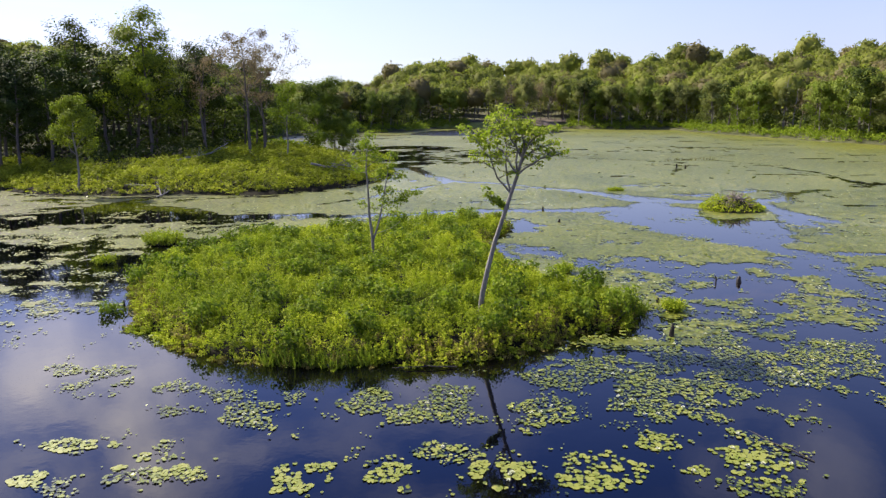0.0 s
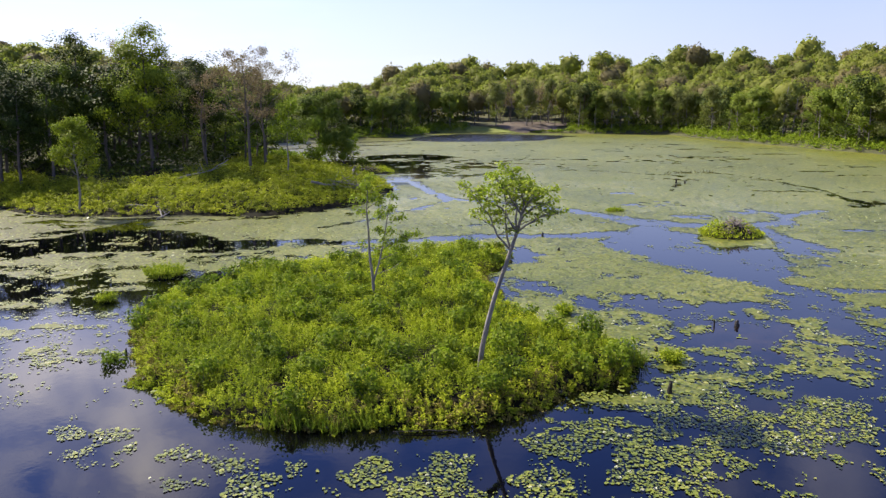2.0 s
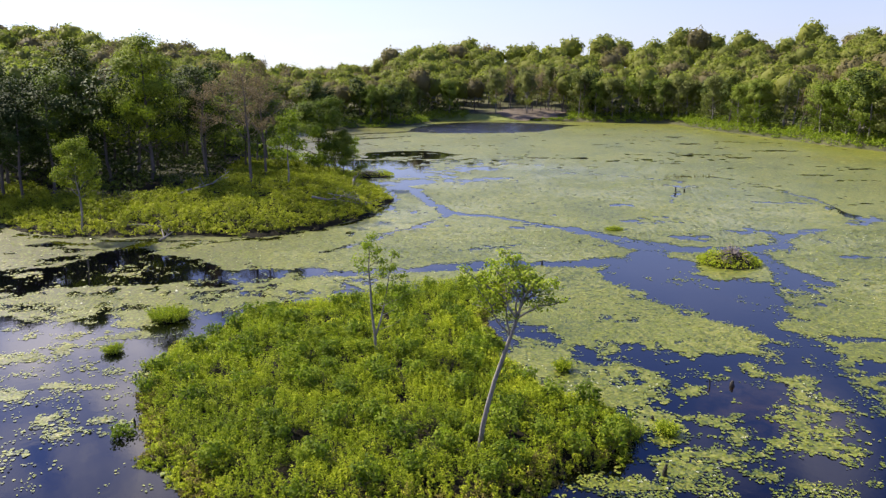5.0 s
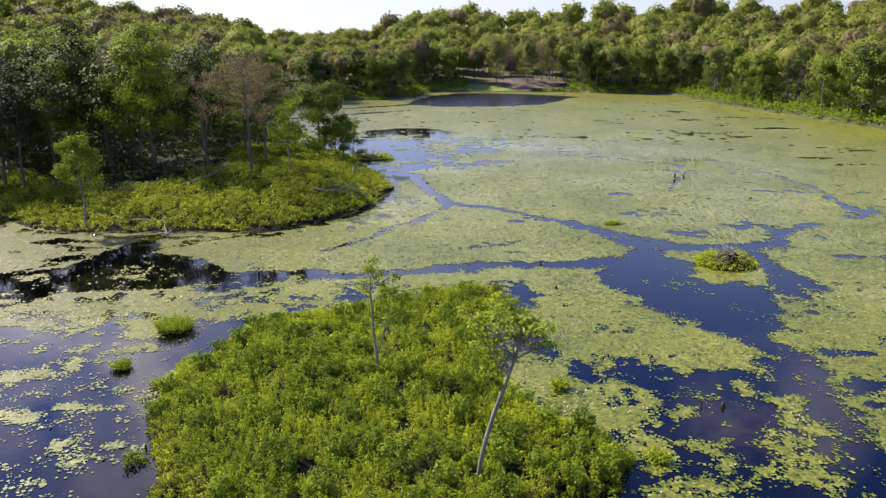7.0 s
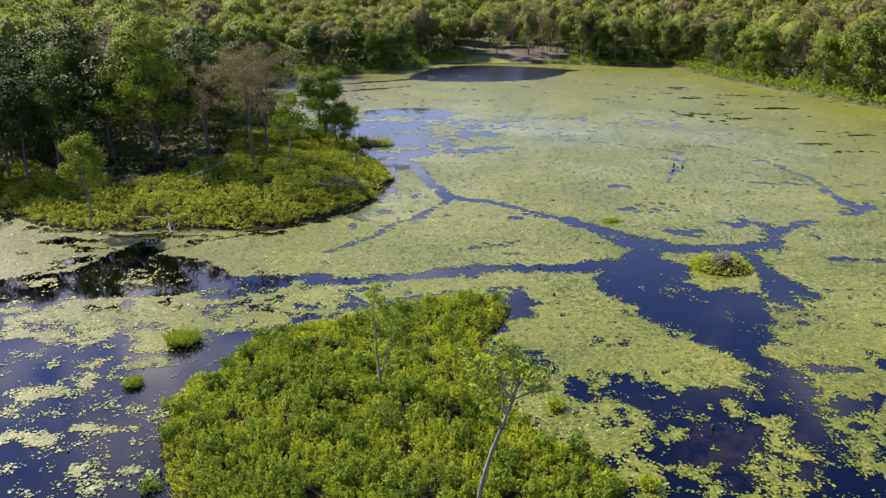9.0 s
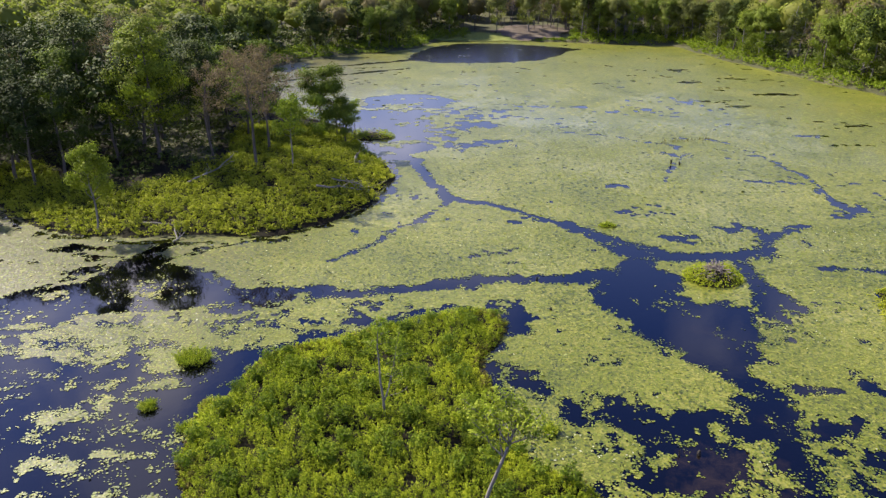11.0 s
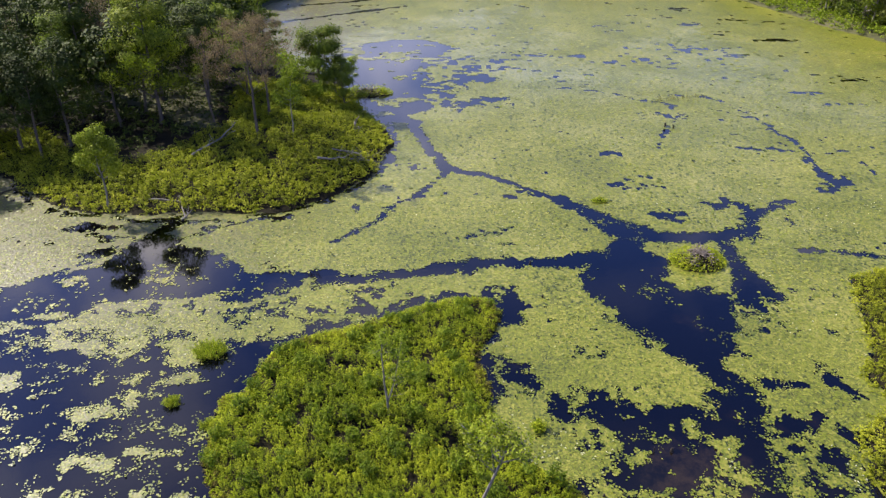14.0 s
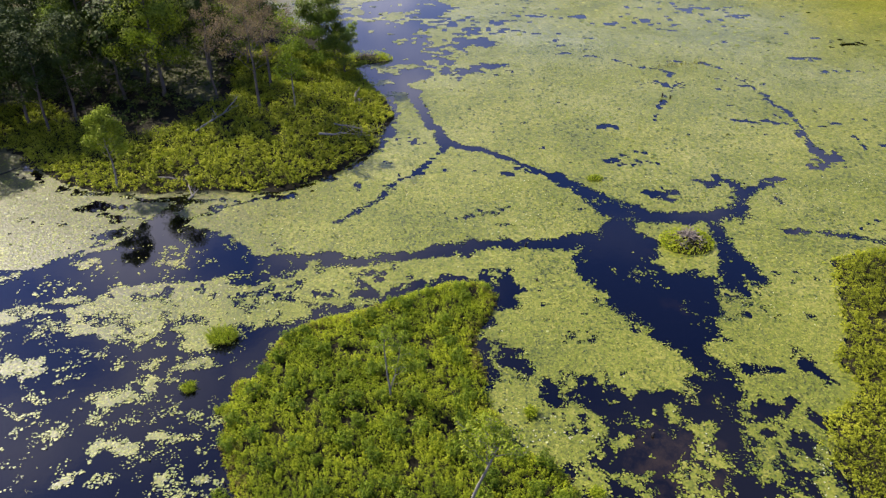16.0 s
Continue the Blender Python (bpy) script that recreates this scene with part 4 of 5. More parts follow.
lily_flowers()
reed_row()
rng = np.random.RandomState(21)
PAD_MESHES = []
for k in range(6):
    h = Heap()
    c = PAD * 0.072 * (0.72 + 0.11 * k)
    c[:, 2] = rng.normal(size=9) * 0.004
    rim = c.copy()
    rim[:, :2] *= 0.96
    rim[:, 2] -= 0.005
    h.add(np.concatenate([c, rim]), [list(range(9))], 0.35 + 0.1 * k)
    h.add(np.concatenate([c, rim]), [[i, i + 9, (i + 1) % 9 + 9, (i + 1) % 9] for i in range(9)], 0.2)
    PAD_MESHES.append(h.mesh("lily_pad", M_PAD))
for cx, cy, rx, ry in BEDS:
    bed = thing("water_lily", pose(cx, cy, 0), "cluster of round yellow-green lily pads on open water", "water lily", "water lilies")
    put = []
    for tries in range(420):
        r, a = math.sqrt(rng.rand()), rng.rand() * 6.283
        x, y = rx * r * math.cos(a), ry * r * math.sin(a)
        gap = float(fbm(np.array([x + cx + 50]), np.array([y + cy]), 0.8, 3)[0])
        if len(put) < 52 and gap > 0.9 * r - 0.62 and all(math.hypot(x - u, y - w) > 0.096 for u, w in put):
            put.append((x, y))
            leaf = part("lily_pad", PAD_MESHES[rng.randint(6)], bed)
            leaf.matrix_basis = pose(x, y, 0.016 + 0.008 * rng.rand(), rng.normal() * 1.2, rng.normal() * 1.2, rng.rand() * 360)


# ---- shrubs ----
def thicket(name, box, step, depth, height_at, leaf, count, tall, seed, label, material, rim=0.25, reach=1.0, skip=None, tone=0.45, inland=0.0):
    """Close-set small shrubs in one mesh; each is a tuft of upright sprigs."""
    rng = np.random.RandomState(seed)
    gx, gy = np.meshgrid(np.arange(box[0], box[1], step), np.arange(box[2], box[3], step))
    x, y = gx.ravel() + (rng.rand(gx.size) - 0.5) * step, gy.ravel() + (rng.rand(gx.size) - 0.5) * step
    d = depth(x, y)
    ok = d > rim * (0.3 + rng.rand(x.size))
    if skip is not None:
        ok &= ~(skip(x, y) & (d > 1.0))
    x, y, d = x[ok], y[ok], d[ok]
    n = len(x)
    z = height_at(x, y)
    size = tall * (0.68 + 0.18 * fbm(x, y, 3.5) + 0.30 * fbm(x + 11, y, step * 2.9, 2) + 0.2 * rng.rand(n)) * (0.55 + 0.45 * np.clip(d / 1.2, 0, 1))
    # inland: tint falls away from the shore, painting in the trees' shade
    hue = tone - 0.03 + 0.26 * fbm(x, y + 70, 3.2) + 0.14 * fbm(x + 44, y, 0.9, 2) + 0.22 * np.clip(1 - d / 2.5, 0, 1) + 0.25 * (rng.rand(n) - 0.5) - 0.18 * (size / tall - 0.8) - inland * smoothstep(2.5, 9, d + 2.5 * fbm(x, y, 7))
    h = Heap()
    who = np.repeat(np.arange(n), count)
    m = len(who)
    sprig = rng.randint(0, 7, m) + who * 7
    lean = rng.normal(size=(n * 7, 2)) * 0.42
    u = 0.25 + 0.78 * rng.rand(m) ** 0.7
    wide = step * 0.72 * reach
    c = np.stack([x[who] + lean[sprig, 0] * wide * (0.4 + u) + rng.normal(size=m) * leaf * 0.5,
                  y[who] + lean[sprig, 1] * wide * (0.4 + u) + rng.normal(size=m) * leaf * 0.5,
                  z[who] + size[who] * u * (1.05 - 0.45 * (lean[sprig] ** 2).sum(1) / 0.5)], 1)
    c[:, 2] = np.maximum(c[:, 2], 0.03)
    normal = np.stack([lean[sprig, 0], lean[sprig, 1], 0.80 + 0 * u], 1) + rng.normal(size=(m, 3)) * 0.55
    # lower leaves on a sprig darker: shade inside the shrubs put into the tint
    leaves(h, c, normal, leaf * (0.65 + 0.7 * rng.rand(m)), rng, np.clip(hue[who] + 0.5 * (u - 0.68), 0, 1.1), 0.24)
    return tagged(new(name, h.mesh(name, material)), label, "shrubs", kind="stuff")


def shrub_gap(x, y):
    return fbm(x + 140, y, 1.15, 2) < -0.62 + 0.2 * fbm(x, y, 5)


def rim_depth(x, y):
    d = island_depth(x, y)
    return np.where((d < 0.9 + 0.5 * fbm(x, y + 9, 2.4)) & (fbm(x + 20, y, 1.6) > -0.25), d + 0.12, -1)


thicket("tawny_rim", (-15.5, 9, 20, 49), 0.30, rim_depth, island_height, 0.09, 50, 0.85, 39, "tawny sedge and dead stems round the island's foot", M_TAWNY, 0.05)
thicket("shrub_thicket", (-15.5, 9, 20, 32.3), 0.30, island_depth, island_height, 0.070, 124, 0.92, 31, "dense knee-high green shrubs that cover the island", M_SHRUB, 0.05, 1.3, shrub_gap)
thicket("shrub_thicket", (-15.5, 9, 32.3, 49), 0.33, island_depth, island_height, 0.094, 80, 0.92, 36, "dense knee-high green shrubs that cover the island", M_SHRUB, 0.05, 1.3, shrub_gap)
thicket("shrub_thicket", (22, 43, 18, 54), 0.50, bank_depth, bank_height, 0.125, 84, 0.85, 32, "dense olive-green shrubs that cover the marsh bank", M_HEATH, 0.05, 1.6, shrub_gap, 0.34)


def point_depth(x, y):
    d = -pond_depth(x, y)
    return np.where((x < -4) & (x > -60) & (y < 104) & (d < np.interp(x, [-60, -36, -29, -22], [6.0, 7.5, 13, 24]) + 3 * fbm(x, y, 6)), d, -1)


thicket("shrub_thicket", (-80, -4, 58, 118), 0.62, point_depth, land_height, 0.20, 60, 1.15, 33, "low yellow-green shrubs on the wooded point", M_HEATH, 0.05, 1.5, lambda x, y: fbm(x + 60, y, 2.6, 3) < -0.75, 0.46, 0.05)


def fringe_depth(x, y):
    d = -pond_depth(x, y)
    return np.where((y > 110) & (d < 10 + 3 * fbm(x, y, 8)) & ~((x > 8) & (x < 40) & (y > 228)), d, -1)


thicket("shore_shrubs", (-50, 112, 112, 242), 1.4, fringe_depth, land_height, 0.45, 42, 1.8, 34, "green shrubs and sedge along the far shore", M_BUSH, 0.4)


def under_depth(x, y):
    d = -pond_depth(x, y)
    return np.where((x < -13) & (x > -84) & (y < 132) & (d > np.interp(x, [-60, -36, -29, -22], [8.0, 9.5, 15, 26])), d, -1)


thicket("undergrowth", (-84, -13, 74, 132), 2.0, under_depth, land_height, 0.38, 44, 1.7, 35, "dark undergrowth beneath the trees of the point", M_TREE)


def far_under_depth(x, y):
    d = -pond_depth(x, y)
    return np.where((y > 112) & (x > -60) & (d > 5) & (d < 22) & ~((x > 6) & (x < 41) & (y > 226)), d, -1)


thicket("undergrowth", (-60, 116, 112, 250), 2.8, far_under_depth, land_height, 0.75, 34, 4.2, 37, "young growth beneath the trees of the far shore", M_TREE)


def bush_meshes(seed, radius, tall, count, leaf):
    rng = np.random.RandomState(seed)
    stem, crown, tips = Heap(), Heap(), []
    for k in range(9):
        a, r = k * 0.7 + rng.rand(), radius * (0.3 + 0.5 * rng.rand())
        line = bent((0.05 * math.cos(a), 0.05 * math.sin(a), -0.1), (r * math.cos(a), r * math.sin(a), tall * (0.65 + 0.35 * rng.rand())), rng, 5, 0.3)
        tube(stem, line, np.linspace(0.018, 0.006, 5), 4)
        tips += [line[2], line[3], line[4], line[4]]
    clumped(crown, rng, tips, count, radius * 0.42, leaf, 0.6, 0.0, 0.8)
    return stem.mesh("stem", M_BARK), crown.mesh("foliage", M_BUSH)


def bush(meshes, at, label, group="bushes"):
    b = thing("bush", at, label, "bush", group)
    part("stem", meshes[0], b)
    part("foliage", meshes[1], b)
    return b


def sedge_fringe():
    """Upright sedge along the island's near edge."""
    rng = np.random.RandomState(38)
    x, y = -14 + 23 * rng.rand(60000), 20 + 12 * rng.rand(60000)
    d = island_depth(x, y)
    ok = (d > -0.15) & (d < 0.55) & (fbm(x, y, 2.0) > 0.05) & (x > -7)
    x, y = x[ok][:5200], y[ok][:5200]
    foot = np.stack([x, y, np.maximum(island_height(x, y), -0.02)], 1)
    tip = foot + np.stack([rng.normal(size=len(x)) * 0.14, rng.normal(size=len(x)) * 0.14 - 0.05, 0.25 + 0.40 * rng.rand(len(x))], 1)
    h = Heap()
    blades(h, foot, tip, 0.028, rng, 0.0)
    return tagged(new("sedge_fringe", h.mesh("sedge_fringe", M_SEDGE)), "upright green sedge along the island's edge", "sedge", kind="stuff")


sedge_fringe()
BUSHES = [bush_meshes(s, 0.62, 0.95, 520, 0.13) for s in (41, 42, 43)]
BUSH_SPOTS = [(-10.2, 41.2), (-11.7, 31.0), (-9.0, 30.2), (-10.6, 28.6), (-3.0, 27.2), (-2.2, 26.3), (-4.4, 26.9), (7.0, 26.4), (6.4, 25.6), (-12.9, 27.0), (-9.6, 39.2),
              (-8.2, 36.0), (1.0, 33.6), (1.8, 34.3), (-1.4, 31.5), (3.6, 46.6), (2.3, 24.0), (-12.6, 34.8), (-11.6, 38.4), (-13.2, 30.4), (-6.3, 41.9), (0.6, 39.8)]
rng = np.random.RandomState(44)
while len(BUSH_SPOTS) < 90:
    x, y = -14 + 22 * rng.rand(), 21 + 27 * rng.rand()
    if float(island_depth(np.array([x]), np.array([y]))[0]) > 0.5 and min(math.hypot(x - u, y - w) for u, w in BUSH_SPOTS) > 1.1:
        BUSH_SPOTS.append((x, y))
first = [None] * 3
for k, (x, y) in enumerate(BUSH_SPOTS):
    z = float(island_height(np.array([x]), np.array([y]))[0])
    m = pose(x, y, z, 0, 0, k * 71) @ Matrix.Diagonal((1, 1, 0.85 + 0.3 * ((k * 37) % 10) / 10, 1))
    if first[k % 3] is None:
        first[k % 3] = bush(BUSHES[k % 3], m, "rounded dark green bush among the island's shrubs")
    else:
        copy_thing(first[k % 3], pose(x, y, z, 0, 0, k * 71)).scale = [0.7 + 0.4 * rng.rand()] * 3 if k > 21 else (1, 1, 1)


# ---- trees ----
def tree_meshes(seed, tall, girth, reach, kind, count, leaf, material, bark, clear=0.3, limbs=2):
    """Trunk with limbs, and a crown in clumps. kind: round, tiered or thin."""
    rng = np.random.RandomState(seed)
    wood, crown = Heap(), Heap()
    top = (rng.normal() * 0.5, rng.normal() * 0.5, tall * 0.95)
    trunk = bent((0, 0, -0.4), top, rng, 9, 0.08)
    tube(wood, trunk, girth * np.linspace(1, 0.12, 9) ** 0.8 + np.array([girth * 0.35] + [0] * 8), 7)
    if kind == "tiered":
        tips = grow(wood, rng, trunk, girth, 17, reach, clear, 0.12, 2, 5)
        clumped(crown, rng, tips, count, 0.75, leaf, 1.1, 0.0, 0.35)
    elif kind == "thin":
        tips = grow(wood, rng, trunk, girth, 13, reach, clear, 0.75, 2, 5)
        clumped(crown, rng, tips, count, 0.55, leaf, 0.5, 0.0, 0.8)
    else:
        tips = grow(wood, rng, trunk, girth, 12, reach, clear, 0.55, limbs, 4)
        tips += [np.array([np.clip(rng.normal(), -1.5, 1.5) * reach * 0.4, np.clip(rng.normal(), -1.5, 1.5) * reach * 0.4, tall * (0.62 + 0.38 * rng.rand())]) for k in range(22)]
        clumped(crown, rng, tips, count, 1.15 if limbs == 1 else 0.9, leaf, 0.4, 0.0, 0.75, (0, 0, tall * 0.6), 0.35)
    return wood.mesh("trunk", bark, True), crown.mesh("crown", material)


def bare_meshes(seed, tall, girth, reach, count, depth=3):
    """A tree in bud: a fan of fine twigs and few small leaves."""
    rng = np.random.RandomState(seed)
    wood, crown = Heap(), Heap()
    trunk = bent((0, 0, -0.4), (rng.normal() * 0.6, rng.normal() * 0.6, tall * 0.9), rng, 9, 0.08)
    tube(wood, trunk, girth * np.linspace(1, 0.1, 9) ** 0.8, 7)
    tips, arms = [], []
    for k in range(15):
        u = 0.38 + 0.60 * k / 15
        i = u * 8
        limb = Heap()
        tips += grow(limb, rng, trunk[int(i):int(i) + 2], girth * (1.05 - u), 1, reach * (1.15 - 0.75 * (u - 0.38) / 0.62), i - int(i), 0.8, depth, 3, 0.6, k * 2.4)
        arms.append(limb.mesh("limb", M_BARK, True))
    clumped(crown, rng, tips, count, 0.6, 0.14, 0.3, 0.0, 0.9)
    return wood.mesh("trunk", M_BARK, True), crown.mesh("crown", M_BUD), arms


def tree(meshes, at, label, group=""):
    t = thing("tree", at, label, "tree", group)
    bole = part("trunk", meshes[0], t)
    part("crown", meshes[1], t)
    for limb in meshes[2] if len(meshes) > 2 else ():
        part("limb", limb, bole)
    return t


def ground_at(x, y):
    return float(land_height(np.array([x]), np.array([y]))[0])


def placed(x, y, turn, scale=1.0, tall=1.0):
    return pose(x, y, ground_at(x, y) - 0.05, 0, 0, turn) @ Matrix.Diagonal((scale, scale, scale * tall, 1))


KINDS = {
    "dark": [tree_meshes(s, 13, 0.20, 3.6, "round", 5600, 0.25, M_TREE, M_BARK, 0.24) for s in (51, 52, 53)],
    "tiered": [tree_meshes(s, 13, 0.20, 3.4, "tiered", 3600, 0.30, m, M_BARK, 0.25) for s, m in ((54, M_TREE), (55, M_SPRING))],
    "young": [tree_meshes(s, 8, 0.10, 1.5, "thin", 2600, 0.19, M_FRESH, M_PALE, 0.45) for s in (56, 57)],
    "bare": [bare_meshes(s, 13.5, 0.17, 3.9, 2400) for s in (58, 59)],
    "budding": [bare_meshes(s, 13.5, 0.17, 3.7, 1500, 2) for s in (67, 68)],
    "lone": [tree_meshes(69, 8.4, 0.11, 1.9, "thin", 6500, 0.17, M_GOLD, M_PALE, 0.40)],
    "dome": [bare_meshes(s, 13.5, 0.20, 5.2, 7200) for s in (75, 76)],
    "gold": [tree_meshes(s, 13, 0.20, 3.7, "round", 11000, 0.22, M_GOLD, M_BARK, 0.22) for s in (77,)],
    "olive": [tree_meshes(s, 13.5, 0.20, 3.7, "round", 3600, 0.40, M_OLIVE, M_PALE, 0.12, 1) for s in (78, 79)],
    "bushy": [tree_meshes(s, 10.6, 0.20, 4.6, "round", 11500, 0.26, M_SPRING, M_BARK, 0.10) for s in (85, 86)],
    "bright": [tree_meshes(s, 13, 0.20, 3.6, "round", 3600, 0.31, M_SPRING, M_BARK, 0.2) for s in (60, 61)],
    "shore": [tree_meshes(s, 13.5, 0.22, 3.9, "round", 3600, 0.40, M_SPRING, M_PALE, 0.06, 1) for s in (62, 63, 64)],
    "shade": [tree_meshes(s, 13.5, 0.22, 3.9, "round", 1500, 0.54, M_TREE, M_BARK, 0.08, 1) for s in (65, 66)],
}
LABELS = {"bushy": "broad bushy tree with dense mid-green foliage near the water", "lone": "young tree with a rounded yellow-green crown near the shore", "dome": "tall leafless tree with a domed crown of reddish-brown twigs", "gold": "tall sunlit tree with yellow-green foliage and a full crown",
          "olive": "tree with a grey trunk and a rounded olive crown", "dark": "tall leafy tree with a dense dark green crown", "tiered": "tall tree with green foliage in flat tiers", "young": "slender young tree with light green leaves",
          "bare": "tall leafless tree with fine reddish-brown twigs", "budding": "leafless tree in reddish-brown bud", "bright": "broad tree with a fresh light green crown",
          "shore": "broad light green tree with foliage down to the shore", "shade": "broad dark green tree with foliage down to the shore"}
MODELS = {}


def plant(kind, k, m, group):
    key = (kind, k % len(KINDS[kind]))
    if key not in MODELS:
        MODELS[key] = tree(KINDS[kind][key[1]], m, LABELS[kind], group)
        return MODELS[key]
    t = copy_thing(MODELS[key], pose(*m.translation))
    t.matrix_basis = m
    return tagged(t, group=group)


# the wooded point: the trees that stand free, then the wood behind them
POINT_TREES = [("lone", -32.6, 63.9, 1.0), ("dark", -44.3, 75.4, 0.85), ("gold", -33.6, 83.5, 1.2), ("bare", -27.0, 82.8, 0.84), ("dome", -20.8, 78.4, 0.98), ("dome", -21.3, 86.5, 0.88),
               # three trees west of x -54 are added out of view to shade shrubs
               ("young", -17.2, 79.6, 1.05), ("dark", -56.0, 74.5, 1.1), ("dark", -55.0, 81.0, 1.1), ("shade", -61.0, 77.0, 1.1), ("bushy", -16.6, 96.0, 0.92), ("bushy", -13.0, 95.0, 0.55), ("dark", -14.9, 100.0, 0.6), ("tiered", -30.0, 99.0, 0.9), ("dark", -36.5, 92.5, 1.0), ("dark", -45.6, 92.5, 1.2), ("bare", -42.6, 93.5, 1.15), ("dark", -47.5, 77.5, 0.95), ("dark", -42.1, 78.0, 0.9), ("shade", -36.8, 87.0, 0.95), ("dark", -29.5, 90.0, 1.0), ("dark", -51.5, 76.0, 0.9),
               ("dark", -49.5, 82.0, 1.0), ("bright", -30.5, 93.0, 0.95), ("young", -12.9, 103.5, 0.7), ("bright", -46.5, 88.0, 0.95)]
for k, (kind, x, y, s) in enumerate(POINT_TREES):
    plant(kind, k, placed(x, y, k * 97, s), "trees on the wooded point")
rng = np.random.RandomState(71)
stood = [(p[1], p[2]) for p in POINT_TREES]
for k in range(420):
    x, y = -76 + 62 * rng.rand(), 78 + 50 * rng.rand()
    s = -float(pond_depth(np.array([x]), np.array([y]))[0])
    if s < 9 or (x > -32 and y < 92) or (x > -25 and y < 101) or (x > -46 and y < 81) or min(math.hypot(x - u, y - w) for u, w in stood) < 4.1:
        continue
    stood.append((x, y))
    plant(("shade", "dark", "dark", "tiered", "shade", "budding", "shade", "dark")[rng.randint(8)], k, placed(x, y, rng.rand() * 360, 0.68 + 0.34 * rng.rand()), "trees on the wooded point")
# the far and the right shore: front rows
for k in range(230):
    u = rng.rand()
    a = [(-44, 150), (-42, 178), (-28, 197), (-13, 208), (-3, 233), (20, 240), (38, 228), (54, 221), (70, 219), (73, 190), (77, 172), (82, 153), (87, 137), (96, 112)]
    i = min(int(u * 13), 12)
    v = u * 13 - i
    x, y = a[i][0] + (a[i + 1][0] - a[i][0]) * v + rng.normal() * 3, a[i][1] + (a[i + 1][1] - a[i][1]) * v + rng.normal() * 4
    s = -float(pond_depth(np.array([x]), np.array([y]))[0])
    if s < 4 or s > 22 or (5 < x < 39 and y < 262):
        continue
    pick = ("shore", "olive", "shade", "olive", "budding", "shore") if x > 40 else ("shade", "shore", "olive", "shade", "shore", "olive")
    plant(pick[rng.randint(6)], k, placed(x, y, rng.rand() * 360, (0.72 if x > 40 else 0.56) + 0.32 * rng.rand()), "trees along the far shore")


def crown_core(rng):
    """The closed inner mass of a crown: a lumpy ball, flat below."""
    u, v = np.meshgrid(np.arange(11) / 11 * 2 * np.pi, np.linspace(0.15, 2.75, 7))
    lump = 1 + 0.16 * np.sin(3 * u + rng.rand() * 6) * np.sin(2.5 * v + rng.rand() * 6) + 0.10 * (rng.rand(*u.shape) - 0.5)
    p = np.stack([np.sin(v) * np.cos(u) * 4.1 * lump, np.sin(v) * np.sin(u) * 4.1 * lump, np.cos(v) * np.where(v > 1.6, 3.6, 3.2) * lump + 9.3], -1).reshape(-1, 3)
    k, i = np.meshgrid(np.arange(6), np.arange(11), indexing="ij")
    j = (i + 1) % 11
    return p, np.stack([k * 11 + i, (k + 1) * 11 + i, (k + 1) * 11 + j, k * 11 + j], -1).reshape(-1, 4)


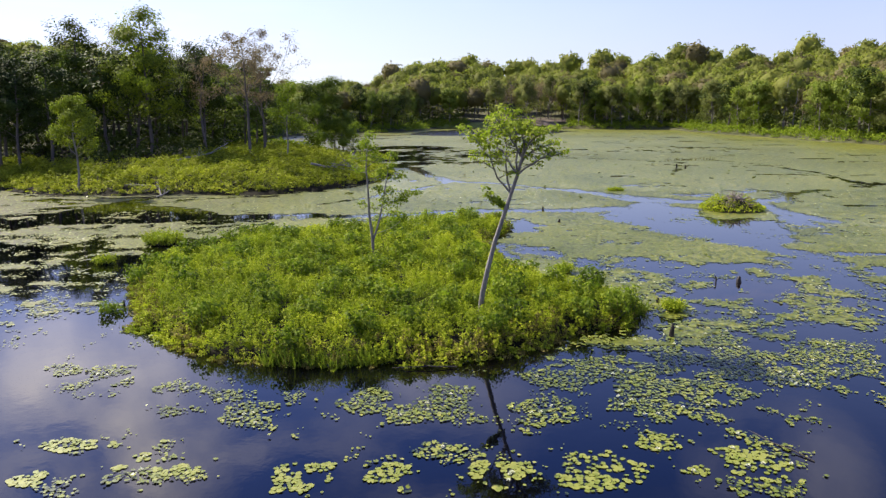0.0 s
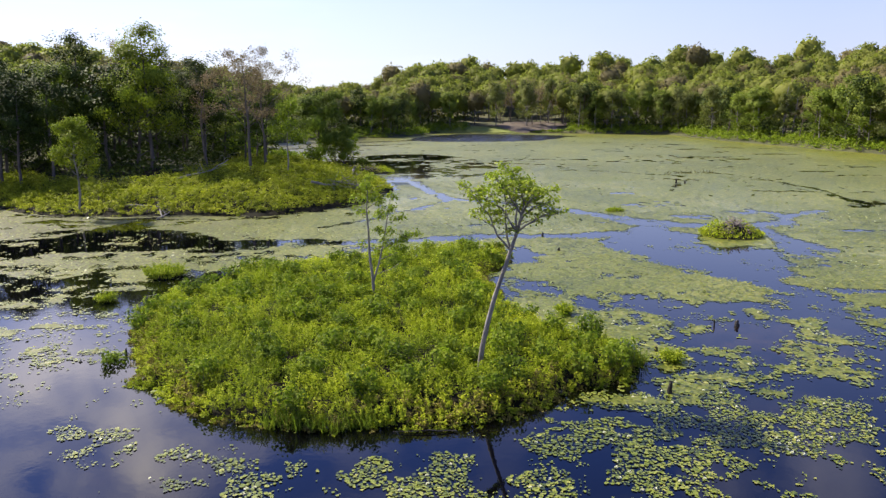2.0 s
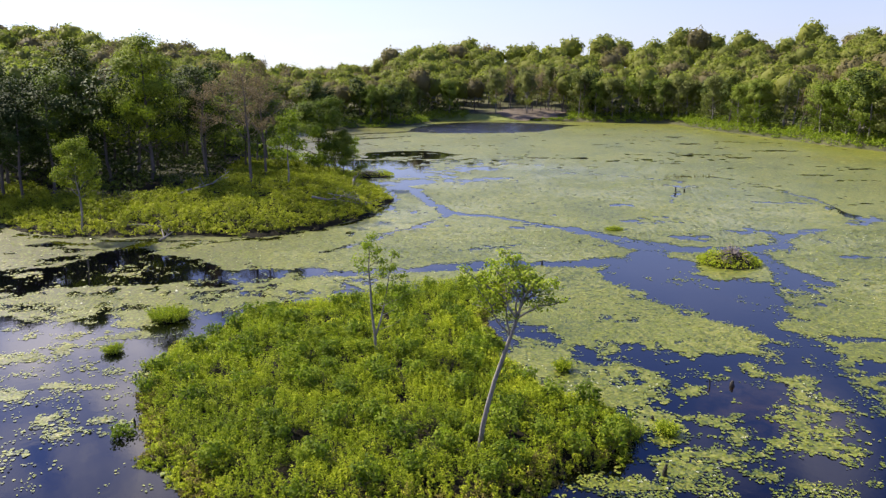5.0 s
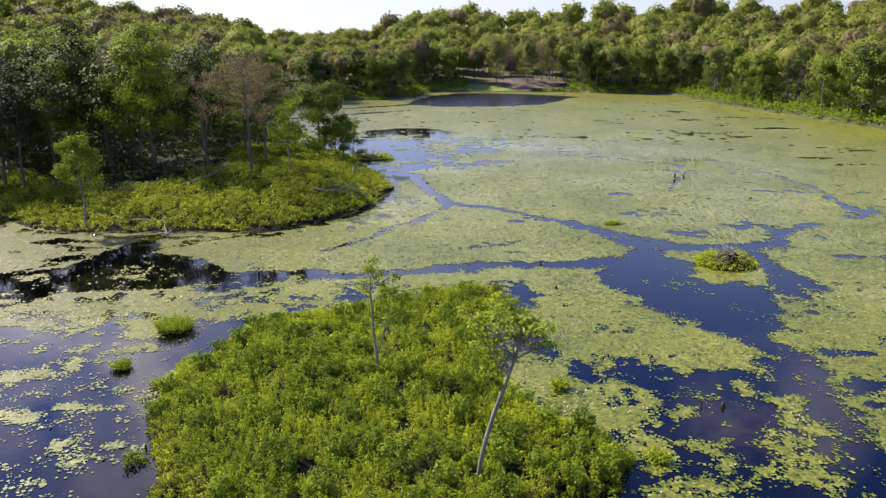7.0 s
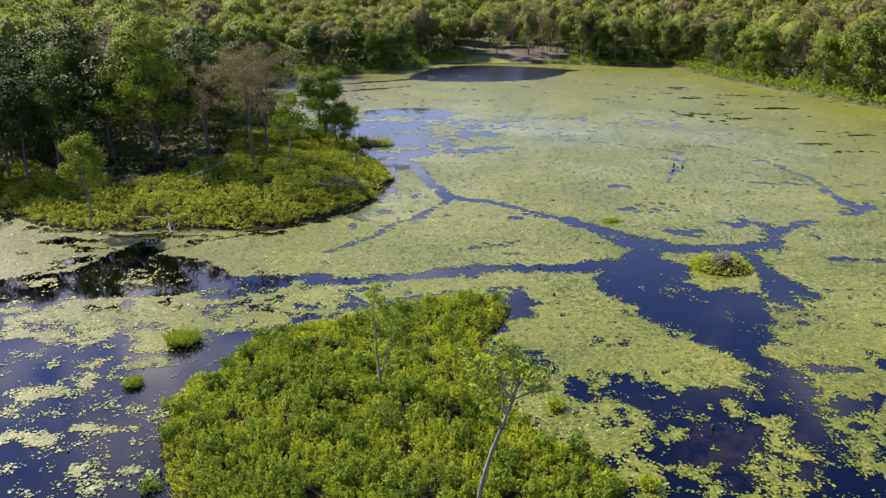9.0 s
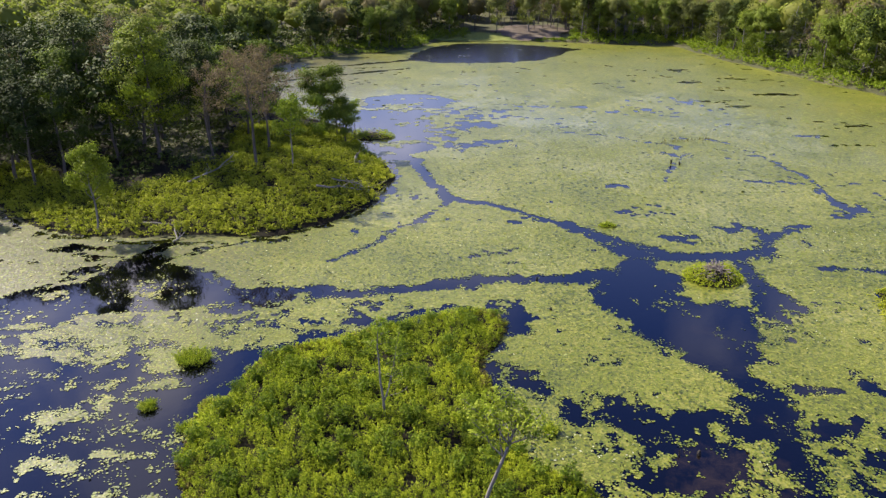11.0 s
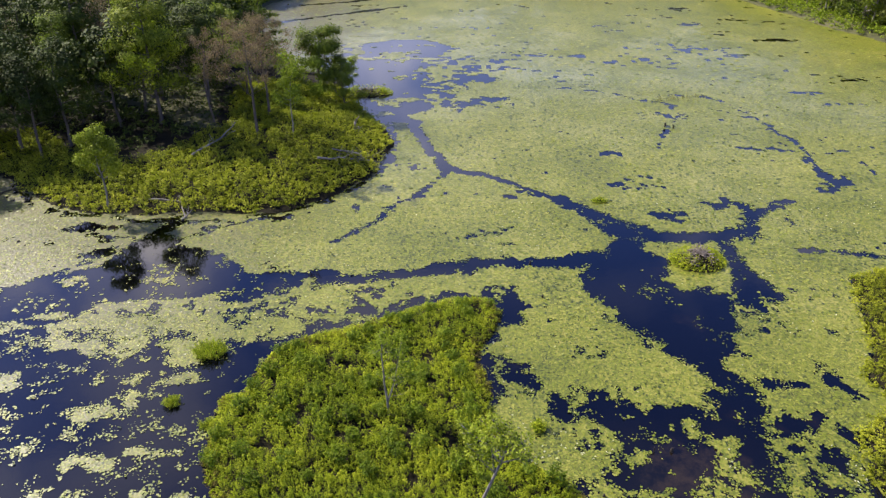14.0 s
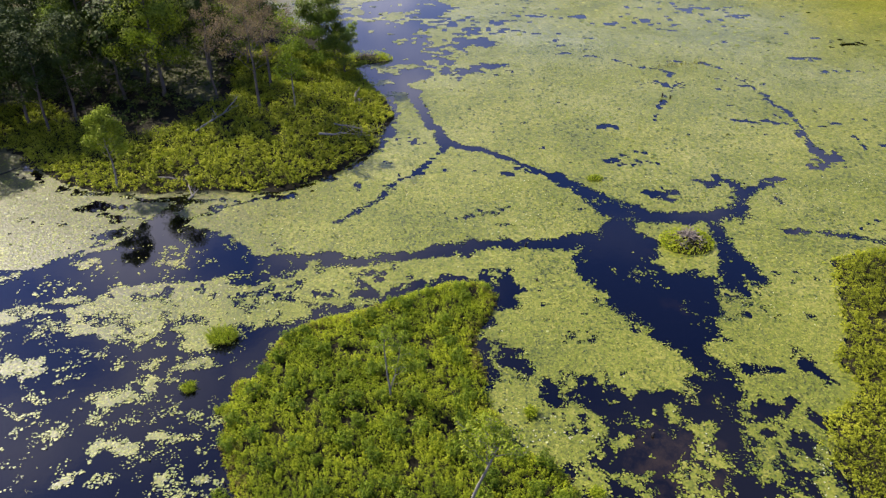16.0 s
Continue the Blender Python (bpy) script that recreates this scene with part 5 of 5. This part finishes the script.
def far_woods():
    """The wooded hills behind the pond: closed crowns with a skin of leaf clumps, on straight stems."""
    rng = np.random.RandomState(81)
    heap, tan, wood, models = Heap(), Heap(), Heap(), []
    for k in range(7):
        tips = []
        for j in range(70):
            d = rng.normal(size=3)
            d[2] = abs(d[2]) * 1.1 - 0.35
            d /= np.linalg.norm(d)
            tips.append(d * [4.5, 4.5, 3.6] * (0.80 + 0.26 * rng.rand()) + [0, 0, 9.3])
        for j in range(16):
            tips.append(rng.normal(size=3) * [2.3, 2.3, 1.3] + [0, 0, 4.2])
        h, w = Heap(), Heap()
        clumped(h, rng, tips, 430, 0.75, 0.80, 0.3, 0.0, 0.8, (0, 0, 8.0), 0.55)
        tube(w, [(0, 0, -1), (0.1, 0, 5), (0, 0.1, 11)], [0.22, 0.16, 0.06], 4)
        models.append((np.concatenate(h.v), np.concatenate(h.t), np.concatenate(w.v), np.concatenate(w.f[:1]).reshape(-1, 4), *crown_core(rng)))
    places = []
    for step, near, far in ((7.6, 60, 345), (12.0, 345, 500), (15.0, 600, 720)):
        gx, gy = np.meshgrid(np.arange(-340, 260, step), np.arange(70, 720, step))
        x, y = gx.ravel() + (rng.rand(gx.size) - 0.5) * step * 1.7, gy.ravel() + (rng.rand(gx.size) - 0.5) * step * 1.7
        r = np.hypot(x, y)
        s = -pond_depth(x, y)
        ok = (r > near) & (r <= far) & (s > 9) & (np.abs(x) < 0.66 * y + 10) & ~((x < -14) & (x > -84) & (y < 138)) & (off_oval((24, 240, 13, 24), x, y) < 0)
        ok &= (s < 142) | (x < -0.1 * y)
        if near == 600:
            ok &= (x > -0.36 * y) & (x < -0.06 * y)
        places.append(np.stack([x[ok], y[ok]], 1))
    xy = np.concatenate(places)
    z = land_height(xy[:, 0], xy[:, 1])
    drift, browning = fbm(xy[:, 0], xy[:, 1], 30), fbm(xy[:, 0] + 500, xy[:, 1], 45)
    for k, (x, y) in enumerate(xy):
        v, t, wv, wf, cv, cf = models[rng.randint(7)]
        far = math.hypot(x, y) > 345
        sc = (0.74 + 0.32 * rng.rand()) * (0.72 if -0.25 * y < x < -0.07 * y else 1.0) * (1.3 if far else 1.0)
        a = rng.rand() * 6.283
        m = np.array([[math.cos(a), -math.sin(a), 0], [math.sin(a), math.cos(a), 0], [0, 0, 0.9 + 0.25 * rng.rand()]])
        # trees beyond 345 m get a lighter tint in place of haze
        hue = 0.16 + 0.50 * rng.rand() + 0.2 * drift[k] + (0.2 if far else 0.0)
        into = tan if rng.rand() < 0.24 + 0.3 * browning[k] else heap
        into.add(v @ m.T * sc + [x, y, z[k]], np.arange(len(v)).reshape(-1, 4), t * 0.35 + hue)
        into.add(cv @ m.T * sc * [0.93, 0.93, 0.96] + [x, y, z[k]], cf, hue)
        if not far:
            wood.add(wv * sc + [x, y, z[k]], wf)
    return heap, tan, wood


crowns, tan_crowns, stems = far_woods()
tagged(new("budding_woods", tan_crowns.mesh("budding_woods", M_BROWN)), "trees in brown bud among the far woods", "woods", kind="stuff")
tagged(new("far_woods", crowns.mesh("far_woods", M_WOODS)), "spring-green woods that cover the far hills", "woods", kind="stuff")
tagged(new("far_woods_trunks", stems.mesh("far_woods_trunks", M_BARK)), "grey trunks among the far woods", "woods", kind="stuff")

# thin bare trees on the clearing
rng = np.random.RandomState(83)
for k in range(20):
    x, y = 12 + 28 * rng.rand(), 237 + 22 * rng.rand()
    plant("olive" if k % 4 == 1 else "budding", k, placed(x, y, rng.rand() * 360, 0.75 + 0.3 * rng.rand(), 1.1), "bare trees on the clearing")


# ---- the two trees on the island ----
def island_tree():
    rng = np.random.RandomState(91)
    wood, crown = Heap(), Heap()

    def at(u, v, dy=0.0):
        return (-0.79 + 0.0203 * u, dy, 7.65 - 0.0194 * v)

    stem = [at(38, 392), at(44, 345), at(54, 295), at(66, 245), at(80, 200), at(92, 160), at(103, 125), at(110, 95), at(114, 72)]
    stem[0] = (stem[0][0], 0, -0.2)
    tube(wood, stem, [0.11, 0.095, 0.088, 0.082, 0.076, 0.07, 0.06, 0.048, 0.025], 9)
    tips = []
    limbs = [(5, at(84, 75, 0.3), at(66, 30, 0.7)), (6, at(88, 60, -0.4), at(60, 20, -0.8)), (6, at(130, 82, 0.2), at(168, 68, 0.5)), (7, at(125, 60, -0.5), at(150, 45, -0.9)),
             (7, at(100, 45, 0.2), at(80, 5, 0.4)), (5, at(60, 110, -0.2), at(25, 55, -0.3)), (6, at(50, 70, 0.5), at(10, 42, 0.8)), (8, at(112, 50, 0), at(105, 30, 0.2)), (6, at(140, 95, -0.3), at(172, 84, -0.6))]
    arms = []
    for k, (i, mid, end) in enumerate(limbs):
        p = np.array(stem[i])
        line = np.concatenate([bent(p, mid, rng, 4, 0.2)[:-1], bent(mid, end, rng, 4, 0.2)])
        limb = Heap()
        arms.append(limb)
        tube(limb, line, np.linspace(0.045, 0.010, len(line)), 5)
        t = grow(limb, rng, line, 0.05, 7, 0.75, 0.25, 0.35, 2, 4, 0.35)
        keep = t if k not in (2, 8) else t[::2]
        tips += keep
    clumped(crown, rng, tips, 3000, 0.22, 0.12, 0.9, 0.8, 0.5)
    spray = Heap()
    for k in range(5):
        line = bent(at(72, 180), at(48 + 9 * k, 150 + 9 * k, rng.normal() * 0.25), rng, 4, 0.2)
        tube(wood, line, np.linspace(0.014, 0.004, 4), 4)
        clumped(spray, rng, line[1:], 60, 0.15, 0.13, 0.8, 0.45, 0.5)
    t = thing("tree", pose(1.32, 25.3, 0.30), "slender leaning tree with pale grey bark and a sparse green crown", "tree", "trees on the island")
    bole = part("trunk", wood.mesh("trunk", M_PALE, True), t, "leaning pale grey trunk")
    for limb in arms:
        part("limb", limb.mesh("limb", M_PALE, True), bole)
    part("crown", crown.mesh("crown", M_FRESH), t)
    part("side_spray", spray.mesh("side_spray", M_FRESH), t)


def sparse_tree():
    rng = np.random.RandomState(92)
    wood, crown = Heap(), Heap()

    def at(u, v, dy=0.0):
        return (0.0275 * (u - 657), dy, 6.1 - 0.0271 * (v - 240))

    left = [(0, 0, 0.0), at(656, 420), at(651, 375), at(650, 335), at(647, 295, 0.1), at(650, 262), at(645, 240)]
    right = [at(656, 428), at(667, 392, 0.1), at(676, 352, 0.2), at(682, 315, 0.2), at(690, 268, 0.3)]
    tube(wood, left, [0.085, 0.075, 0.06, 0.05, 0.035, 0.02, 0.01], 7)
    tube(wood, right, [0.055, 0.05, 0.04, 0.025, 0.01], 6)
    tips = []
    for line, r in ((left[3:], 0.05), (right[1:], 0.045)):
        tips += grow(wood, rng, line, r, 9, 0.95, 0.05, 0.35, 2, 4, 0.3)
    arm = bent(at(674, 365), at(728, 338, -0.2), rng, 5, 0.2)
    tube(wood, arm, np.linspace(0.02, 0.006, 5), 4)
    twigs = grow(wood, rng, arm, 0.03, 6, 0.5, 0.2, 0.2, 1, 4, 0.3)
    tube(wood, bent(at(662, 412), at(706, 388), rng, 5, 0.3), np.linspace(0.018, 0.006, 5), 4)
    clumped(crown, rng, tips, 1900, 0.28, 0.115, 0.6, 0.15, 0.7)
    clumped(crown, rng, twigs + list(arm[2:]), 520, 0.28, 0.115, 0.7, 0.3, 0.6)
    t = thing("tree", pose(-3.42, 34.4, 0.33), "small two-stemmed grey tree with thin sparse leaves", "tree", "trees on the island")
    part("trunk", wood.mesh("trunk", M_PALE, True), t, "two thin grey stems from one foot")
    part("crown", crown.mesh("crown", M_FRESH), t)


island_tree()
sparse_tree()


# ---- dead wood, stumps, mounds and tussocks ----
def fallen_tree(name, p, q, girth, label, twigs, seed, reach=1.2, material=M_DEAD):
    rng = np.random.RandomState(seed)
    p, q = np.array(p), np.array(q)
    t = thing(name, pose(*p), label, "fallen tree" if twigs else "log", "dead wood")
    w = Heap()
    line = bent((0, 0, 0), q - p, rng, 8, 0.12)
    tube(w, line, np.linspace(girth, girth * 0.35, 8), 7)
    part("trunk", w.mesh("trunk", material, True), t)
    for k in range(twigs):
        b = Heap()
        i = 2 + rng.randint(5)
        a = rng.rand() * 6.283
        end = line[i] + (q - p) / np.linalg.norm(q - p) * reach * 0.7 + np.array([math.cos(a), math.sin(a), 0.3 + 0.5 * rng.rand()]) * reach * (0.5 + 0.5 * rng.rand())
        l2 = bent(line[i], end, rng, 5, 0.3)
        tube(b, l2, np.linspace(girth * 0.35, 0.012, 5), 4)
        for j in range(2):
            tube(b, bent(l2[2 + j], l2[2 + j] + rng.normal(size=3) * reach * 0.3, rng, 4, 0.3), np.linspace(girth * 0.2, 0.01, 4), 4)
        part("branch", b.mesh("branch", M_DEAD, True), t)


g = ground_at
fallen_tree("fallen_tree", (-26.9, 72.8, g(-26.9, 72.8) + 0.7), (-23.6, 79.5, g(-23.6, 79.5) + 1.6), 0.11, "pale fallen tree propped on the shrubs of the point", 4, 101)
fallen_tree("fallen_log", (-29.0, 65.2, 0.75), (-25.6, 64.9, 0.65), 0.09, "pale fallen log on the shore of the point", 0, 102)
fallen_tree("fallen_tree", (-24.6, 62.4, 0.1), (-26.0, 65.6, 0.9), 0.07, "grey dead tree leaning from the water's edge", 3, 103, 0.5)
fallen_tree("fallen_tree", (-24.9, 62.0, 0.05), (-24.2, 63.4, 0.5), 0.08, "grey driftwood stem at the water's edge", 2, 104, 0.7)
fallen_tree("fallen_tree", (-13.4, 73.0, g(-13.4, 73) + 0.9), (-8.0, 75.0, 0.9), 0.13, "grey dead tree with bare branches on the shrubs", 7, 105, 1.7)
fallen_tree("fallen_tree", (-12.2, 76.0, g(-12.2, 76) + 0.9), (-7.6, 76.4, 0.7), 0.08, "grey dead tree with bare branches on the shrubs", 6, 106, 1.5)
fallen_tree("fallen_log", (-46.5, 66.9, 0.08), (-43.6, 69.6, 0.3), 0.10, "dark log lying out over the water", 0, 107, 1.2, M_WET)
fallen_tree("fallen_log", (0.4, 20.95, 0.04), (-1.6, 20.9, 0.03), 0.025, "dark pole along the island's edge", 0, 108, 0.5, M_WET)
fallen_tree("fallen_log", (6.6, 18.1, -0.05), (8.4, 15.0, 0.015), 0.04, "dark sunken pole that breaks the surface", 0, 109, 0.5, M_WET)


def stump(x, y, tall, girth, seed, label, material, z=-0.2, lean=0.0):
    rng = np.random.RandomState(seed)
    s = thing("stump", pose(x, y, 0), label, "stump", "stumps in the water")
    h = Heap()
    line = bent((0, 0, z), (lean, lean * 0.4, tall), rng, 6, 0.2)
    tube(h, line, girth * np.array([1.35, 1.1, 0.95, 0.9, 0.75, 0.45]) * (0.9 + 0.2 * rng.rand(6)), 7)
    part("stem", h.mesh("stem", material, True), s)
    for k in range(2):
        b = Heap()
        a = rng.rand() * 6.283
        tube(b, bent(line[4], line[4] + np.array([math.cos(a), math.sin(a), 0.9]) * tall * 0.3, rng, 4, 0.2), [girth * 0.4, girth * 0.3, girth * 0.2, 0.008], 5)
        part("splinter", b.mesh("splinter", material, True), s)


for k, (x, y, h, r) in enumerate([(7.95, 23.9, 0.48, 0.09), (13.4, 31.6, 0.28, 0.12), (12.3, 31.6, 0.32, 0.04), (8.7, 28.2, 0.22, 0.09), (-13.5, 27.3, 0.25, 0.05), (-12.9, 28.0, 0.25, 0.05),
                                  (7.5, 53.6, 0.35, 0.10), (7.9, 48.3, 0.25, 0.11), (28.6, 88.5, 0.6, 0.12), (29.6, 88.0, 0.5, 0.10)]):
    stump(x, y, h, r, 110 + k, "dark rotten stump standing out of the water", M_WET)
stump(-10.4, 84.2, 2.6, 0.22, 131, "grey broken tree stub on the tip of the point", M_DEAD, -0.4, 0.2)
stump(-9.9, 83.6, 1.9, 0.15, 132, "grey broken tree stub on the tip of the point", M_DEAD, -0.4, -0.1)


def tussock(x, y, rx, ry, tall, seed, label, count=260):
    rng = np.random.RandomState(seed)
    t = thing("sedge_tussock", pose(x, y, 0), label, "sedge tussock", "tussocks in the water")
    b, s = Heap(), Heap()
    a = np.arange(14) / 14 * 6.283
    rings = [np.stack([np.cos(a) * rx * k * (1 + 0.12 * np.sin(3 * a + seed)), np.sin(a) * ry * k, 0 * a + z], 1) for k, z in ((1.0, -0.2), (0.95, 0.06), (0.7, 0.16), (0.2, 0.2))]
    i = np.arange(14)
    for k in range(3):
        b.add(np.concatenate([rings[k], rings[k + 1]]), np.stack([i, (i + 1) % 14, (i + 1) % 14 + 14, i + 14], 1))
    b.add(rings[3], [list(range(14))])
    part("root_mound", b.mesh("root_mound", M_PEAT, True), t)
    u = rng.rand(count) ** 0.5
    w = rng.rand(count) * 6.283
    foot = np.stack([np.cos(w) * rx * u, np.sin(w) * ry * u, 0.12 - 0.1 * u], 1)
    tip = foot + np.stack([np.cos(w) * u * 0.35, np.sin(w) * u * 0.35, tall * (0.6 + 0.5 * rng.rand(count))], 1) * [1, 1, 1] + rng.normal(size=(count, 3)) * 0.08
    blades(s, foot, tip, 0.035, rng)
    part("grass_clump", s.mesh("grass_clump", M_SEDGE), t)
    f = Heap()
    pick = rng.randint(0, count, count * 5)
    spot = foot[pick] + (tip[pick] - foot[pick]) * (0.3 + 0.75 * rng.rand(count * 5, 1)) + rng.normal(size=(count * 5, 3)) * 0.06
    spot[:, 2] = np.maximum(spot[:, 2], 0.02)
    leaves(f, spot, rng.normal(size=(count * 5, 3)) * 0.6 + [0, 0, 0.8], 0.10, rng, 0.3 + 0.5 * rng.rand(count * 5))
    part("foliage", f.mesh("foliage", M_SHRUB), t)


for k, (x, y, rx, ry, h) in enumerate([(-16.3, 41.1, 1.0, 0.75, 0.6), (-17.3, 35.9, 0.28, 0.25, 0.3), (9.0, 27.1, 0.2, 0.2, 0.3), (5.8, 33.5, 0.2, 0.2, 0.35), (-13.4, 31.2, 0.4, 0.4, 0.45),
                                      (-19.2, 200.2, 4.0, 2.0, 0.9), (15.9, 66.2, 0.6, 0.3, 0.2), (-14.2, 33.8, 0.5, 0.3, 0.3)]):
    tussock(x, y, rx, ry, h, 140 + k, "tussock of green sedge and shrub rising from the water", 420 if rx > 0.7 else 160)


def lodge(x, y, rx, ry, tall, seed, label, sticks):
    """A heap of peeled sticks in a ring of green."""
    rng = np.random.RandomState(seed)
    t = thing("stick_mound", pose(x, y, 0), label, "beaver lodge", "mounds in the pond")
    b = Heap()
    a = np.arange(18) / 18 * 6.283
    prof = [(1.5, -0.3), (1.25, 0.06), (1.0, 0.2 * tall), (0.75, 0.55 * tall), (0.45, 0.85 * tall), (0.12, tall)]
    rings = [np.stack([np.cos(a) * rx * k * (1 + 0.1 * np.sin(2 * a + k * 3)), np.sin(a) * ry * k, 0 * a + z + rng.normal(size=18) * 0.03], 1) for k, z in prof]
    i = np.arange(18)
    for k in range(5):
        b.add(np.concatenate([rings[k], rings[k + 1]]), np.stack([i, (i + 1) % 18, (i + 1) % 18 + 18, i + 18], 1))
    b.add(rings[5], [list(range(18))])
    part("mud_core", b.mesh("mud_core", M_PEAT, True), t)
    for k in range(sticks):
        w, u = rng.rand() * 6.283, rng.rand() ** 0.7 * 0.9
        p = np.array([math.cos(w) * rx * u, math.sin(w) * ry * u, tall * (1 - u * u * 0.9) + 0.03])
        d = rng.normal(size=3) * [1, 1, 0.12] + np.array([math.cos(w), math.sin(w), -0.5]) * 0.6
        d *= (0.22 + 0.3 * rng.rand()) * rx / np.linalg.norm(d)
        s = Heap()
        tube(s, bent(p - d, p + d, rng, 4, 0.1), np.linspace(0.03, 0.016, 4) * (0.8 + 0.5 * rng.rand()), 5)
        part("stick", s.mesh("stick", M_STICKS, True), t)
    n = 2600
    w, u = rng.normal(size=n) * 0.75 + np.where(rng.rand(n) < 0.5, 0.2, 3.4), 0.58 + 0.82 * rng.rand(n)
    green = Heap()
    side = np.where((np.cos(w) > -0.2) & (np.sin(w) < 0.2), 0.7, 1.0)
    c = np.stack([np.cos(w) * rx * u, np.sin(w) * ry * u, 0.08 + 1.25 * rng.rand(n) * side * np.clip(1.6 - u, 0.25, 0.9)], 1)
    leaves(green, c, rng.normal(size=(n, 3)) * 0.7 + [0, 0, 0.8], 0.16, rng, 0.55 + 0.3 * rng.rand(n), 0.25)
    part("green_growth", green.mesh("green_growth", M_SHRUB), t, "green shrubs round the foot of the mound")


lodge(21.9, 54.0, 1.75, 1.55, 0.9, 151, "mound of grey sticks ringed by green shrubs in the pond", 130)
lodge(-10.6, 103.4, 2.6, 1.5, 0.6, 152, "low dark stick mound with green growth off the point", 40)

# white dead birch on the right shore
rng = np.random.RandomState(161)
for x, y, s in ((81.5, 174.8, 0.9), (83.2, 173.5, 0.7)):
    w = Heap()
    line = bent((0, 0, -0.3), (0.5, 0, 13.5 * s), rng, 9, 0.07)
    tube(w, line, np.linspace(0.26, 0.05, 9), 7)
    grow(w, rng, line, 0.2, 8, 1.6, 0.4, 1.0, 1, 4, 0.3)
    b = thing("dead_tree", pose(x, y, ground_at(x, y)), "bare white-barked dead tree at the wood's edge", "dead tree", "dead trees")
    part("trunk", w.mesh("trunk", M_PALE, True), b)
